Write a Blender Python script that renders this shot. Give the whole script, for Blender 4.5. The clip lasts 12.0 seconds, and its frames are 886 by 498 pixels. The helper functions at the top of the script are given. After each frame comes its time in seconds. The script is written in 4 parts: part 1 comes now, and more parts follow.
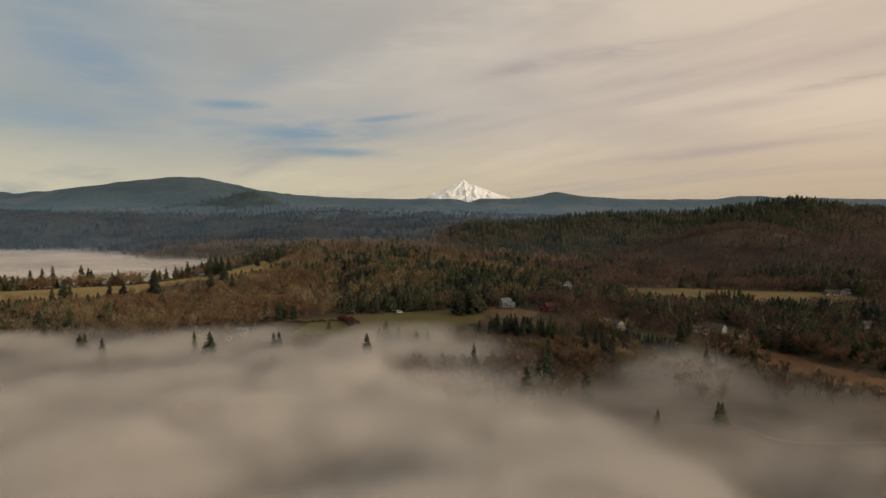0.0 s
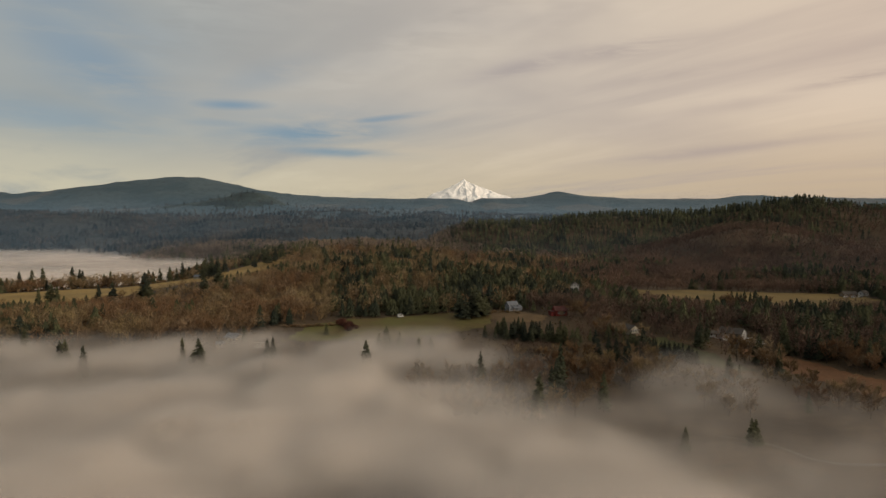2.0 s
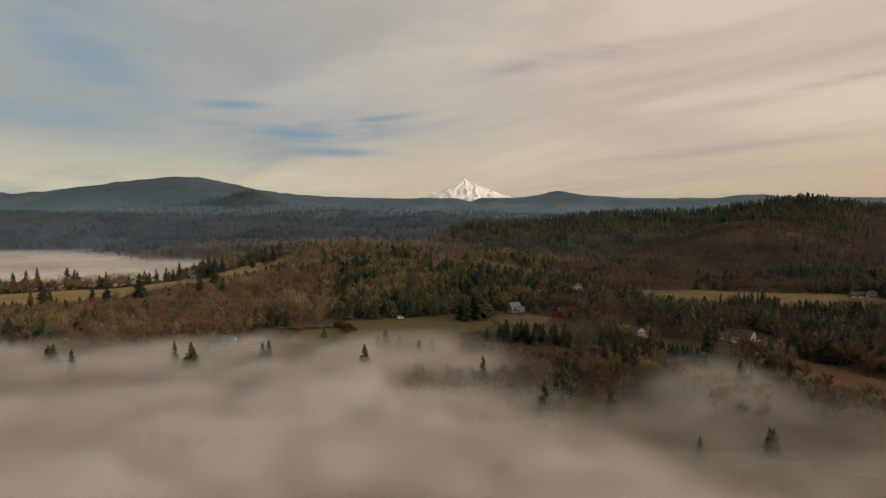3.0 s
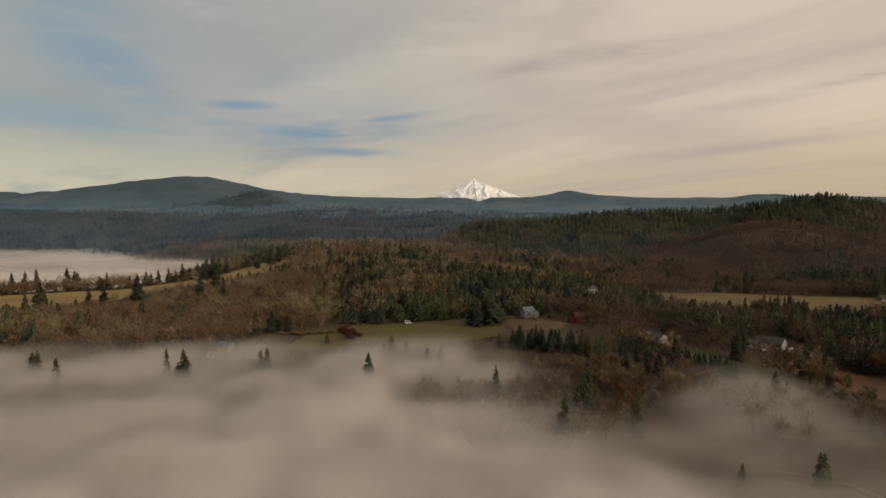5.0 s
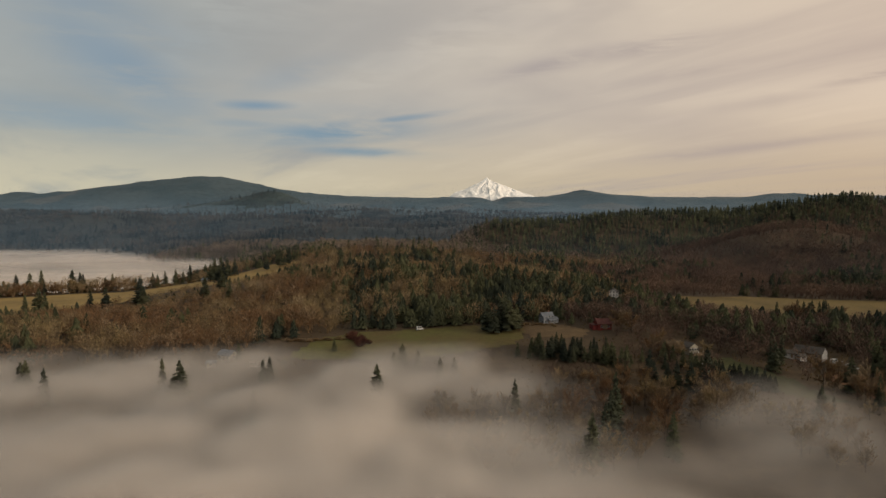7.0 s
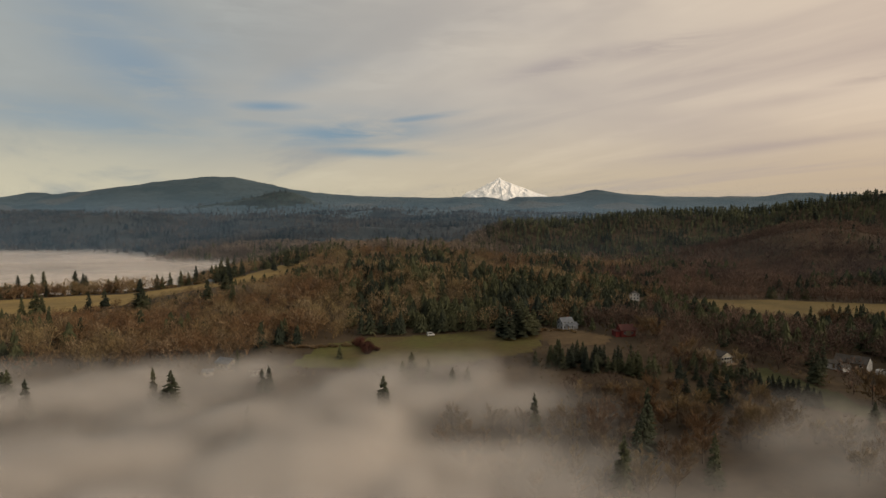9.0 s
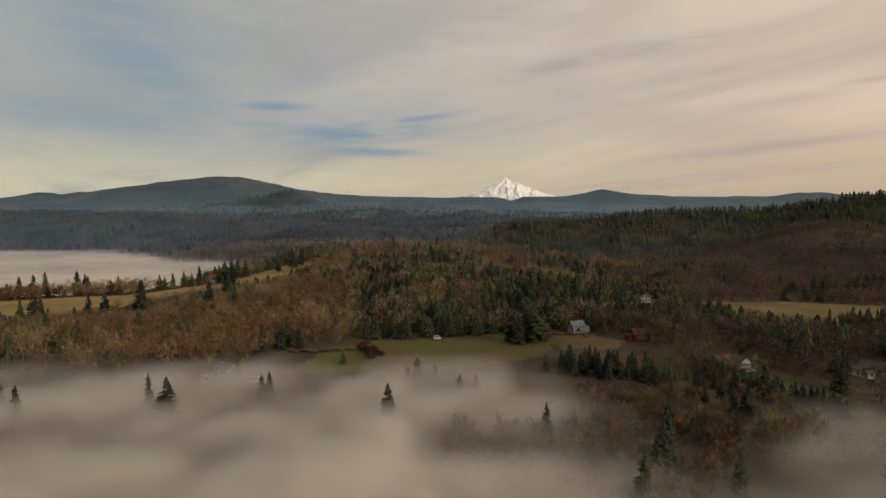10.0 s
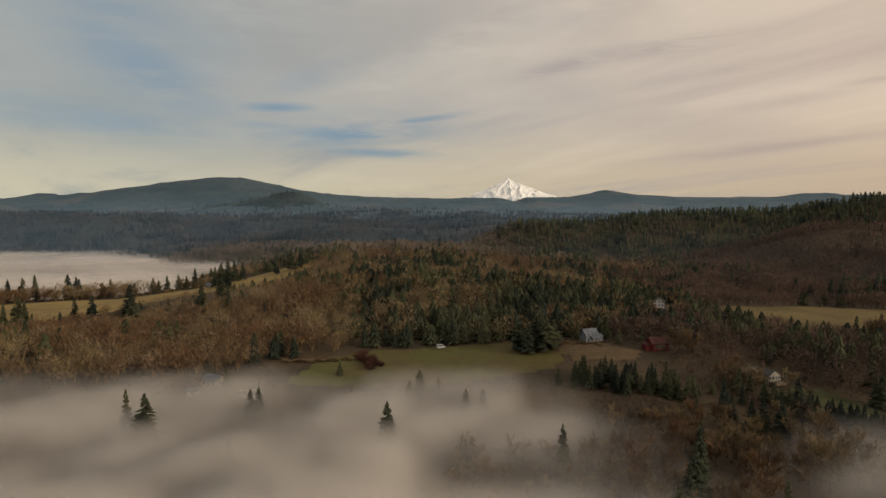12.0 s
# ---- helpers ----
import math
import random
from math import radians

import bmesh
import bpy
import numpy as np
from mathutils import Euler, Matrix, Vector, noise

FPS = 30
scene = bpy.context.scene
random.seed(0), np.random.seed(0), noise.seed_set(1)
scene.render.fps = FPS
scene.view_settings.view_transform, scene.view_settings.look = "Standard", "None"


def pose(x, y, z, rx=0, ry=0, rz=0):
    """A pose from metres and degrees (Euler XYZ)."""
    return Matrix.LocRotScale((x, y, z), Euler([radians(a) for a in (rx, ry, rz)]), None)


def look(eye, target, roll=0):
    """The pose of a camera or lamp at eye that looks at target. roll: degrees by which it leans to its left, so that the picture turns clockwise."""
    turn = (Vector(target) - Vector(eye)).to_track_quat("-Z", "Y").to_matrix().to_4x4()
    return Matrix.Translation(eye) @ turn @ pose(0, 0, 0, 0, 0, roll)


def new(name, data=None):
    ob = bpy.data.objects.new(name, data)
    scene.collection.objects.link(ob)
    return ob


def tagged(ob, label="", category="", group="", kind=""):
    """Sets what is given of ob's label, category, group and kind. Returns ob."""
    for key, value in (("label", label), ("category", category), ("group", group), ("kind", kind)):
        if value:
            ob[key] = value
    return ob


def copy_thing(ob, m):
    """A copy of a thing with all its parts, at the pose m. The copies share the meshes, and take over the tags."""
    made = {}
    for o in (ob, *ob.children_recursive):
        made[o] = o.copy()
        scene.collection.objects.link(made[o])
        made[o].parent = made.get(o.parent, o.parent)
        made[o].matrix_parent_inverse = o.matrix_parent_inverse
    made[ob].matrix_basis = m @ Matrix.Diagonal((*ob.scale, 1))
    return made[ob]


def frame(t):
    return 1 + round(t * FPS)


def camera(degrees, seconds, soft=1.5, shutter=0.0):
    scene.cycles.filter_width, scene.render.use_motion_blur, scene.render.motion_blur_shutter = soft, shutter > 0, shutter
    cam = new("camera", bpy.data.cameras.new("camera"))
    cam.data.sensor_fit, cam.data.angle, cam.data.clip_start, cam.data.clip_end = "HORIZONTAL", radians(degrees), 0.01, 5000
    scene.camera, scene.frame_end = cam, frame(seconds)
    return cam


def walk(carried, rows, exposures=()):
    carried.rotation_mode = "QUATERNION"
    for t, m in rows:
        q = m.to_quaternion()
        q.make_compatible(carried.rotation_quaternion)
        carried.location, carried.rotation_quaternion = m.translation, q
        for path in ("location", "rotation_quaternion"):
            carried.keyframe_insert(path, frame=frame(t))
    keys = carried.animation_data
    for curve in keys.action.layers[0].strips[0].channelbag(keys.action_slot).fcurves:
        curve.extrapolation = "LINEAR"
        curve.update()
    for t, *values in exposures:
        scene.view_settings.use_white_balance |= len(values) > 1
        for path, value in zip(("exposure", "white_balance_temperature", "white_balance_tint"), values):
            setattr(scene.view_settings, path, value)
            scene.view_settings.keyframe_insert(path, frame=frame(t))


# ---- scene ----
cam = camera(67.7, 12.0)
PATH = [
    (0, (0.00, 0.00, 73.07), (5.77, 99.76, 69.12), 0.11),
    (0.5, (-0.20, 5.82, 73.11), (5.54, 105.58, 69.15), 0.12),
    (1, (-0.32, 11.64, 73.10), (5.39, 111.40, 69.12), 0.13),
    (1.5, (-0.49, 17.50, 73.02), (5.23, 117.26, 69.05), 0.10),
    (2, (-0.54, 23.33, 72.82), (5.15, 123.08, 68.85), 0.04),
    (2.5, (-0.50, 29.07, 72.68), (5.13, 128.83, 68.70), 0.00),
    (3, (-0.34, 34.81, 72.63), (5.33, 134.57, 68.61), -0.03),
    (5, (0.59, 58.15, 72.65), (4.90, 157.97, 68.59), -0.01),
    (5.5, (0.79, 63.93, 72.69), (4.09, 163.79, 68.59), 0.00),
    (6, (0.88, 69.67, 72.90), (3.69, 169.55, 68.79), 0.01),
    (6.5, (0.93, 75.37, 73.15), (3.55, 175.25, 69.02), -0.01),
    (7, (1.05, 81.18, 73.31), (3.38, 181.07, 69.20), -0.03),
    (9, (1.45, 104.96, 72.83), (1.96, 204.88, 68.75), -0.07),
    (9.5, (1.25, 110.98, 72.84), (1.28, 210.90, 68.76), -0.06),
    (10, (0.92, 116.92, 72.96), (0.54, 216.84, 68.87), -0.06),
    (10.5, (0.61, 122.75, 73.05), (0.00, 222.67, 68.97), -0.07),
    (11, (0.36, 128.59, 73.11), (-0.32, 228.50, 69.02), -0.10),
    (11.5, (0.16, 134.32, 73.20), (-0.54, 234.24, 69.12), -0.10),
    (12, (0.00, 140.00, 73.29), (-0.73, 239.92, 69.32), -0.07),
]
walk(cam, [(t, look(eye, target, roll)) for t, eye, target, roll in PATH])

# ---- light ----
SUN_AZIMUTH, SUN_ELEVATION = 122.0, 17.0      # degrees clockwise from +y, and above the horizon
world = bpy.data.worlds.new("sky")
scene.world = world
world.use_nodes = True


class Nodes:
    """Small help for writing node trees."""

    def __init__(self, tree):
        self.tree = tree
        tree.nodes.clear()

    def add(self, kind, values=(), **settings):
        node = self.tree.nodes.new(kind)
        for key, value in settings.items():
            setattr(node, key, value)
        for key, value in dict(values).items():
            self.link(value, node.inputs[key])
        return node

    def link(self, value, socket):
        if isinstance(value, bpy.types.NodeSocket):
            self.tree.links.new(value, socket)
        elif isinstance(value, bpy.types.Node):
            self.tree.links.new(value.outputs[0], socket)
        else:
            socket.default_value = value

    def math(self, op, a, b=0.0, c=0.0, clamp=False):
        return self.add("ShaderNodeMath", {0: a, 1: b, 2: c}, operation=op, use_clamp=clamp).outputs[0]

    def span(self, value, a, b, lo=0.0, hi=1.0, smooth=True):
        n = self.add("ShaderNodeMapRange", {"Value": value, "From Min": a, "From Max": b, "To Min": lo, "To Max": hi})
        n.interpolation_type = "SMOOTHSTEP" if smooth else "LINEAR"
        return n.outputs["Result"]

    def mix(self, fac, a, b, blend="MIX"):
        n = self.add("ShaderNodeMix", data_type="RGBA", blend_type=blend)
        self.link(fac, n.inputs[0])
        for value, socket in ((a, n.inputs[6]), (b, n.inputs[7])):
            self.link((*value, 1.0) if isinstance(value, tuple) and len(value) == 3 else value, socket)
        return n.outputs[2]

    def noise(self, vector, scale, detail=4.0, rough=0.55, warp=0.0):
        return self.add("ShaderNodeTexNoise", {"Vector": vector, "Scale": scale, "Detail": detail, "Roughness": rough, "Distortion": warp}).outputs["Fac"]


def sky_nodes():
    n = Nodes(world.node_tree)
    way = n.add("ShaderNodeTexCoord").outputs["Generated"]
    x, y, z = n.add("ShaderNodeSeparateXYZ", {0: way}).outputs
    blue = n.add("ShaderNodeTexSky", sky_type="NISHITA", sun_disc=False, sun_elevation=radians(SUN_ELEVATION),
                 sun_rotation=radians(SUN_AZIMUTH), air_density=1.0, dust_density=1.5)
    clear = n.mix(1.0, blue.outputs[0], (0.09, 0.09, 0.09), "MULTIPLY")
    clear = n.mix(0.75, clear, (0.16, 0.235, 0.315))
    # high cloud: streaks that lie along one line over the land and so draw together towards the horizon
    lift = n.math("ADD", n.math("MAXIMUM", z, 0.0), 0.07)
    over = n.add("ShaderNodeCombineXYZ", {0: n.math("DIVIDE", x, lift), 1: n.math("DIVIDE", y, lift), 2: 0.0})
    laid = n.add("ShaderNodeMapping", {"Vector": over, "Rotation": (0, 0, radians(-31))})
    streak = n.noise(n.add("ShaderNodeMapping", {"Vector": laid, "Scale": (0.55, 0.13, 1.0)}), 1.0, 6.0, 0.55, 0.4)
    fine = n.noise(n.add("ShaderNodeMapping", {"Vector": way, "Rotation": (0, radians(7), 0), "Scale": (1.5, 1.5, 9.0)}), 5.0, 7.0, 0.60, 0.3)
    broad = n.add("ShaderNodeMapping", {"Vector": way, "Rotation": (0, radians(14), 0), "Scale": (1.3, 1.3, 3.2)})
    drift = n.noise(broad, 1.9, 4.0, 0.5)
    warm = n.span(x, -0.42, 0.55, 0.0, 1.0, False)
    veil = n.mix(warm, (0.325, 0.345, 0.338), (0.645, 0.525, 0.412))
    low = n.span(z, 0.03, 0.19, 1.0, 0.0)
    glow = n.mix(warm, (0.56, 0.51, 0.365), (0.47, 0.36, 0.245))
    veil = n.mix(n.math("MULTIPLY", low, 0.85), veil, glow)
    dark = n.mix(warm, (0.24, 0.275, 0.29), (0.43, 0.345, 0.30))
    shade = n.math("MULTIPLY", n.span(drift, 0.42, 0.66), n.span(z, 0.02, 0.16))
    shade = n.math("MAXIMUM", n.math("MULTIPLY", shade, 0.55), n.math("MULTIPLY", n.span(streak, 0.46, 0.68), 0.75))
    light = n.math("MULTIPLY", n.span(streak, 0.50, 0.30), n.span(fine, 0.35, 0.6))
    veil = n.mix(shade, veil, dark)
    veil = n.mix(n.math("MULTIPLY", light, 0.6), veil, n.mix(1.0, veil, (1.22, 1.22, 1.2), "MULTIPLY"))

    def spots(rows):
        most_of = None
        for cx, cz, rx, rz, slope, most in rows:
            u = n.math("MULTIPLY", n.math("SUBTRACT", x, cx), 1 / rx)
            v = n.math("MULTIPLY", n.math("MULTIPLY_ADD", n.math("SUBTRACT", x, cx), -slope, n.math("SUBTRACT", z, cz)), 1 / rz)
            r2 = n.math("ADD", n.math("MULTIPLY", u, u), n.math("MULTIPLY", v, v))
            g = n.math("MULTIPLY", n.math("EXPONENT", n.math("MULTIPLY", r2, -1.0)), most)
            g = n.math("MULTIPLY", g, n.span(y, 0.0, 0.2))
            most_of = g if most_of is None else n.math("MAXIMUM", most_of, g)
        return most_of
    # darker bars of cloud
    bars = spots(((0.174, 0.226, 0.085, 0.013, 0.20, 0.85), (0.30, 0.242, 0.09, 0.014, 0.08, 0.75), (0.43, 0.100, 0.15, 0.007, 0.09, 0.7),
                  (0.57, 0.183, 0.07, 0.007, 0.14, 0.8), (0.45, 0.160, 0.09, 0.009, 0.12, 0.4), (0.36, 0.205, 0.10, 0.008, 0.12, 0.4)))
    bars = n.math("MULTIPLY", bars, n.span(fine, 0.25, 0.55))
    veil = n.mix(bars, veil, n.mix(warm, (0.30, 0.31, 0.33), (0.40, 0.32, 0.28)))
    # thin places in the veil where the blue comes through
    holes = spots(((-0.15, 0.135, 0.20, 0.034, 0.05, 0.42), (-0.140, 0.131, 0.13, 0.019, 0.06, 1.0), (-0.10, 0.104, 0.09, 0.008, -0.04, 0.9), (-0.46, 0.135, 0.16, 0.022, -0.08, 0.62),
                   (-0.40, 0.205, 0.10, 0.050, -0.55, 0.66), (-0.245, 0.166, 0.05, 0.007, 0.02, 0.9), (-0.045, 0.152, 0.07, 0.006, 0.13, 0.8),
                   (-0.20, 0.205, 0.07, 0.02, 0.3, 0.30), (-0.26, 0.140, 0.09, 0.009, -0.03, 0.5), (-0.46, 0.29, 0.14, 0.04, -0.4, 0.5)))
    holes = n.math("MULTIPLY", holes, n.span(fine, 0.26, 0.56, 0.32, 1.0), clamp=True)
    color = n.mix(holes, veil, clear)
    color = n.mix(n.span(z, -0.06, 0.0), (0.12, 0.10, 0.08), color)
    bg = n.add("ShaderNodeBackground", {"Color": color, "Strength": 1.1})
    out = n.add("ShaderNodeOutputWorld")
    n.tree.links.new(bg.outputs[0], out.inputs[0])


sky_nodes()
sun = new("sun", bpy.data.lights.new("sun", "SUN"))
sun.data.energy, sun.data.angle, sun.data.color = 2.0, radians(16), (1.0, 0.86, 0.68)
a, e = radians(SUN_AZIMUTH), radians(SUN_ELEVATION)
sun.matrix_world = look((1000 * math.sin(a) * math.cos(e), 1000 * math.cos(a) * math.cos(e), 1000 * math.sin(e)), (0, 0, 0))
scene.cycles.transparent_max_bounces = 40

# ---- materials ----


def surface(name, build, rough=0.9):
    """A node material: build(n, at) gives colour and, if it likes, a height for the relief."""
    m = bpy.data.materials.new(name)
    m.use_nodes = True
    n = Nodes(m.node_tree)
    at = n.add("ShaderNodeNewGeometry").outputs["Position"]
    color, height, strength = build(n, at)
    values = {"Base Color": color, "Roughness": rough, "Specular IOR Level": 0.25}
    if height is not None:
        values["Normal"] = n.add("ShaderNodeBump", {"Height": height, "Strength": strength, "Distance": 1.0}).outputs[0]
    bsdf = n.add("ShaderNodeBsdfPrincipled", values)
    out = n.add("ShaderNodeOutputMaterial")
    n.tree.links.new(bsdf.outputs[0], out.inputs[0])
    return m


def two_tone(dark, light, big, small, relief=0.3):
    def build(n, at):
        a, b = n.noise(at, big, 3.0), n.noise(at, small, 4.0)
        c = n.mix(n.span(a, 0.35, 0.65), dark, light)
        c = n.mix(n.math("MULTIPLY", n.span(b, 0.4, 0.75), 0.5), c, tuple(0.55 * v for v in dark))
        return c, b, relief
    return build


def foliage(dark, light, big=0.05, spread=0.35):
    """Per-tree tone from the place, per-twig tone from the island."""
    def build(n, at):
        tone = n.noise(at, big, 2.0)
        own = n.add("ShaderNodeNewGeometry").outputs["Random Per Island"]
        c = n.mix(n.span(tone, 0.35, 0.65), dark, light)
        c = n.mix(own, n.mix(1.0, c, (1 - spread,) * 3, "MULTIPLY"), n.mix(1.0, c, (1 + spread,) * 3, "MULTIPLY"))
        return c, None, 0
    return build


M_FLOOR = surface("forest_floor", two_tone((0.046, 0.032, 0.018), (0.080, 0.055, 0.030), 0.02, 0.25))


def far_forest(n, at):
    """Close-grown conifer forest far off, distance haze put into its blue, with paler felled patches."""
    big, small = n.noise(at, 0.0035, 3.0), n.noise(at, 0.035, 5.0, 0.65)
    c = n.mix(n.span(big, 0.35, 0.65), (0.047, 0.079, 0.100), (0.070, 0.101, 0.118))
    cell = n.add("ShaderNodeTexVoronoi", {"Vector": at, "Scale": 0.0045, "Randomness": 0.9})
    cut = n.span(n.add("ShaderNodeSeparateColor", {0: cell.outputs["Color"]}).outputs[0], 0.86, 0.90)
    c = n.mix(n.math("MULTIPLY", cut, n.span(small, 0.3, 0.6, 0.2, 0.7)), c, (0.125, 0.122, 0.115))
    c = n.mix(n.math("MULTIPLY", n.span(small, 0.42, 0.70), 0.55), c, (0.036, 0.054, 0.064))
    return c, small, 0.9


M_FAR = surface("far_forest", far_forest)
# darker, greener variant of the haze-tinted forest colour, for the round hill
M_CONE = surface("young_forest", two_tone((0.022, 0.036, 0.038), (0.050, 0.070, 0.066), 0.01, 0.06, 0.8))
# grey-blue base colour: haze of the middle distance is painted in
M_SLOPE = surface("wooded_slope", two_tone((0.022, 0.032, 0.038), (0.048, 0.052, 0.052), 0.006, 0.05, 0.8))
M_GREEN = surface("meadow", two_tone((0.100, 0.072, 0.026), (0.096, 0.094, 0.023), 0.022, 0.3))
M_LAWN = surface("lawn", two_tone((0.046, 0.050, 0.018), (0.066, 0.066, 0.024), 0.05, 0.4))
M_STRAW = surface("straw_field", two_tone((0.21, 0.142, 0.047), (0.30, 0.205, 0.068), 0.02, 0.3))
M_EARTH = surface("ploughed_field", two_tone((0.10, 0.049, 0.023), (0.16, 0.08, 0.035), 0.03, 0.4))
M_YARD = surface("yard", two_tone((0.085, 0.056, 0.028), (0.125, 0.083, 0.040), 0.05, 0.4))
M_LANE = surface("gravel", two_tone((0.095, 0.082, 0.064), (0.13, 0.112, 0.09), 0.2, 2.0))
M_CONIFER = surface("conifer_needles", foliage((0.018, 0.024, 0.016), (0.062, 0.064, 0.030), 0.03, 0.2))


def winter_twigs(n, at):
    """Bare crowns: rust, straw and grey-brown trees side by side."""
    own = n.add("ShaderNodeNewGeometry").outputs["Random Per Island"]
    stand_of, tree = n.noise(at, 0.018, 3.0), n.noise(at, 0.07, 2.0)
    c = n.mix(n.span(stand_of, 0.38, 0.62), (0.135, 0.076, 0.038), (0.185, 0.138, 0.070))
    c = n.mix(n.span(tree, 0.52, 0.66, 0.0, 0.75), c, (0.235, 0.175, 0.112))
    c = n.mix(n.span(tree, 0.46, 0.34, 0.0, 0.7), c, (0.085, 0.062, 0.042))
    c = n.mix(own, n.mix(1.0, c, (0.7, 0.7, 0.7), "MULTIPLY"), n.mix(1.0, c, (1.35, 1.33, 1.3), "MULTIPLY"))
    return c, None, 0


M_TWIG = surface("bare_twigs", winter_twigs)
# dark brown twigs, darkened further to carry the right side's shade
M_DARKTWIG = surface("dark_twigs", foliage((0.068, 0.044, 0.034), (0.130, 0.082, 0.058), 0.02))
# greyer, paler twig colour by distance alone, with haze put into it
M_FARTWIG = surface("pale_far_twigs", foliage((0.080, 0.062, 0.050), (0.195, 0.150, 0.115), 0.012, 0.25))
M_PASTURE = surface("pasture", two_tone((0.105, 0.074, 0.023), (0.16, 0.112, 0.036), 0.02, 0.3))
M_SCRUB = surface("scrub", foliage((0.075, 0.058, 0.030), (0.15, 0.105, 0.05), 0.03))
# needles turned blue-grey: the haze over far trees is painted in
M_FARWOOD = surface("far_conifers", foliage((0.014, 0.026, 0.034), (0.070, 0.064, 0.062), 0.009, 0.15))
M_BARK = surface("bark", two_tone((0.045, 0.034, 0.026), (0.080, 0.060, 0.045), 0.5, 4.0))


def snow(n, at):
    x, y, z = n.add("ShaderNodeSeparateXYZ", {0: at}).outputs
    lean = n.add("ShaderNodeMapping", {"Vector": at, "Rotation": (0, radians(28), 0), "Scale": (1.0, 0.3, 0.35)})
    ribs = n.noise(lean, 0.05, 6.0, 0.62)
    bare = n.math("MULTIPLY", n.span(ribs, 0.60, 0.70), n.span(z, 370, 280, 0.15, 0.8))
    return n.mix(bare, (0.93, 0.91, 0.87), (0.33, 0.31, 0.31)), n.noise(at, 0.07, 5.0), 0.5


M_SNOW = surface("snow", snow)
M_WHITE = surface("white_paint", two_tone((0.34, 0.34, 0.335), (0.46, 0.455, 0.44), 0.3, 3.0, 0.05), 0.6)
M_GREY = surface("grey_siding", two_tone((0.15, 0.165, 0.19), (0.21, 0.225, 0.25), 0.3, 3.0, 0.05), 0.6)
M_CREAM = surface("cream_paint", two_tone((0.28, 0.26, 0.21), (0.38, 0.35, 0.28), 0.3, 3.0, 0.05), 0.6)
M_RED = surface("barn_red", two_tone((0.10, 0.014, 0.013), (0.15, 0.022, 0.019), 0.3, 2.0, 0.1), 0.75)
M_METAL = surface("metal_roof", two_tone((0.10, 0.112, 0.13), (0.155, 0.168, 0.19), 0.2, 1.5, 0.05), 0.45)
M_SHINGLE = surface("shingle_roof", two_tone((0.055, 0.049, 0.043), (0.085, 0.076, 0.067), 0.3, 4.0), 0.85)
M_RUST = surface("dull_red_roof", two_tone((0.085, 0.032, 0.029), (0.12, 0.046, 0.040), 0.3, 2.0), 0.8)
M_GLASS = surface("window_glass", lambda n, at: ((0.02, 0.025, 0.03, 1), None, 0), 0.08)
M_WOOD = surface("worn_wood", two_tone((0.13, 0.09, 0.06), (0.20, 0.15, 0.10), 0.4, 3.0))
M_RUBBER = surface("rubber", two_tone((0.02, 0.02, 0.02), (0.03, 0.03, 0.03), 0.4, 3.0))
M_SHRUB = surface("red_stems", foliage((0.060, 0.024, 0.017), (0.10, 0.040, 0.026)))

# ---- land ----


def smooth(a, b, v):
    t = np.clip((np.asarray(v, float) - a) / (b - a), 0, 1)
    return t * t * (3 - 2 * t)


TABLE = np.random.default_rng(7).random((256, 256))


def value_noise(x, y):
    xi, yi = np.floor(x).astype(int), np.floor(y).astype(int)
    fx, fy = x - xi, y - yi
    fx, fy = fx**3 * (fx * (6 * fx - 15) + 10), fy**3 * (fy * (6 * fy - 15) + 10)
    at = lambda i, j: TABLE[(xi + i) & 255, (yi + j) & 255]
    return (at(0, 0) * (1 - fx) + at(1, 0) * fx) * (1 - fy) + (at(0, 1) * (1 - fx) + at(1, 1) * fx) * fy


def fbm(x, y, size, octaves=4, shift=0.0):
    """Uneven from -1 to 1, with lumps of that size in metres."""
    out, amp, total = 0.0, 1.0, 0.0
    for k in range(octaves):
        out = out + amp * value_noise(np.asarray(x) / size * 2**k + 17.3 * k + shift, np.asarray(y) / size * 2**k + 41.7 * k + shift)
        total, amp = total + amp, amp * 0.5
    return out / total * 2 - 1


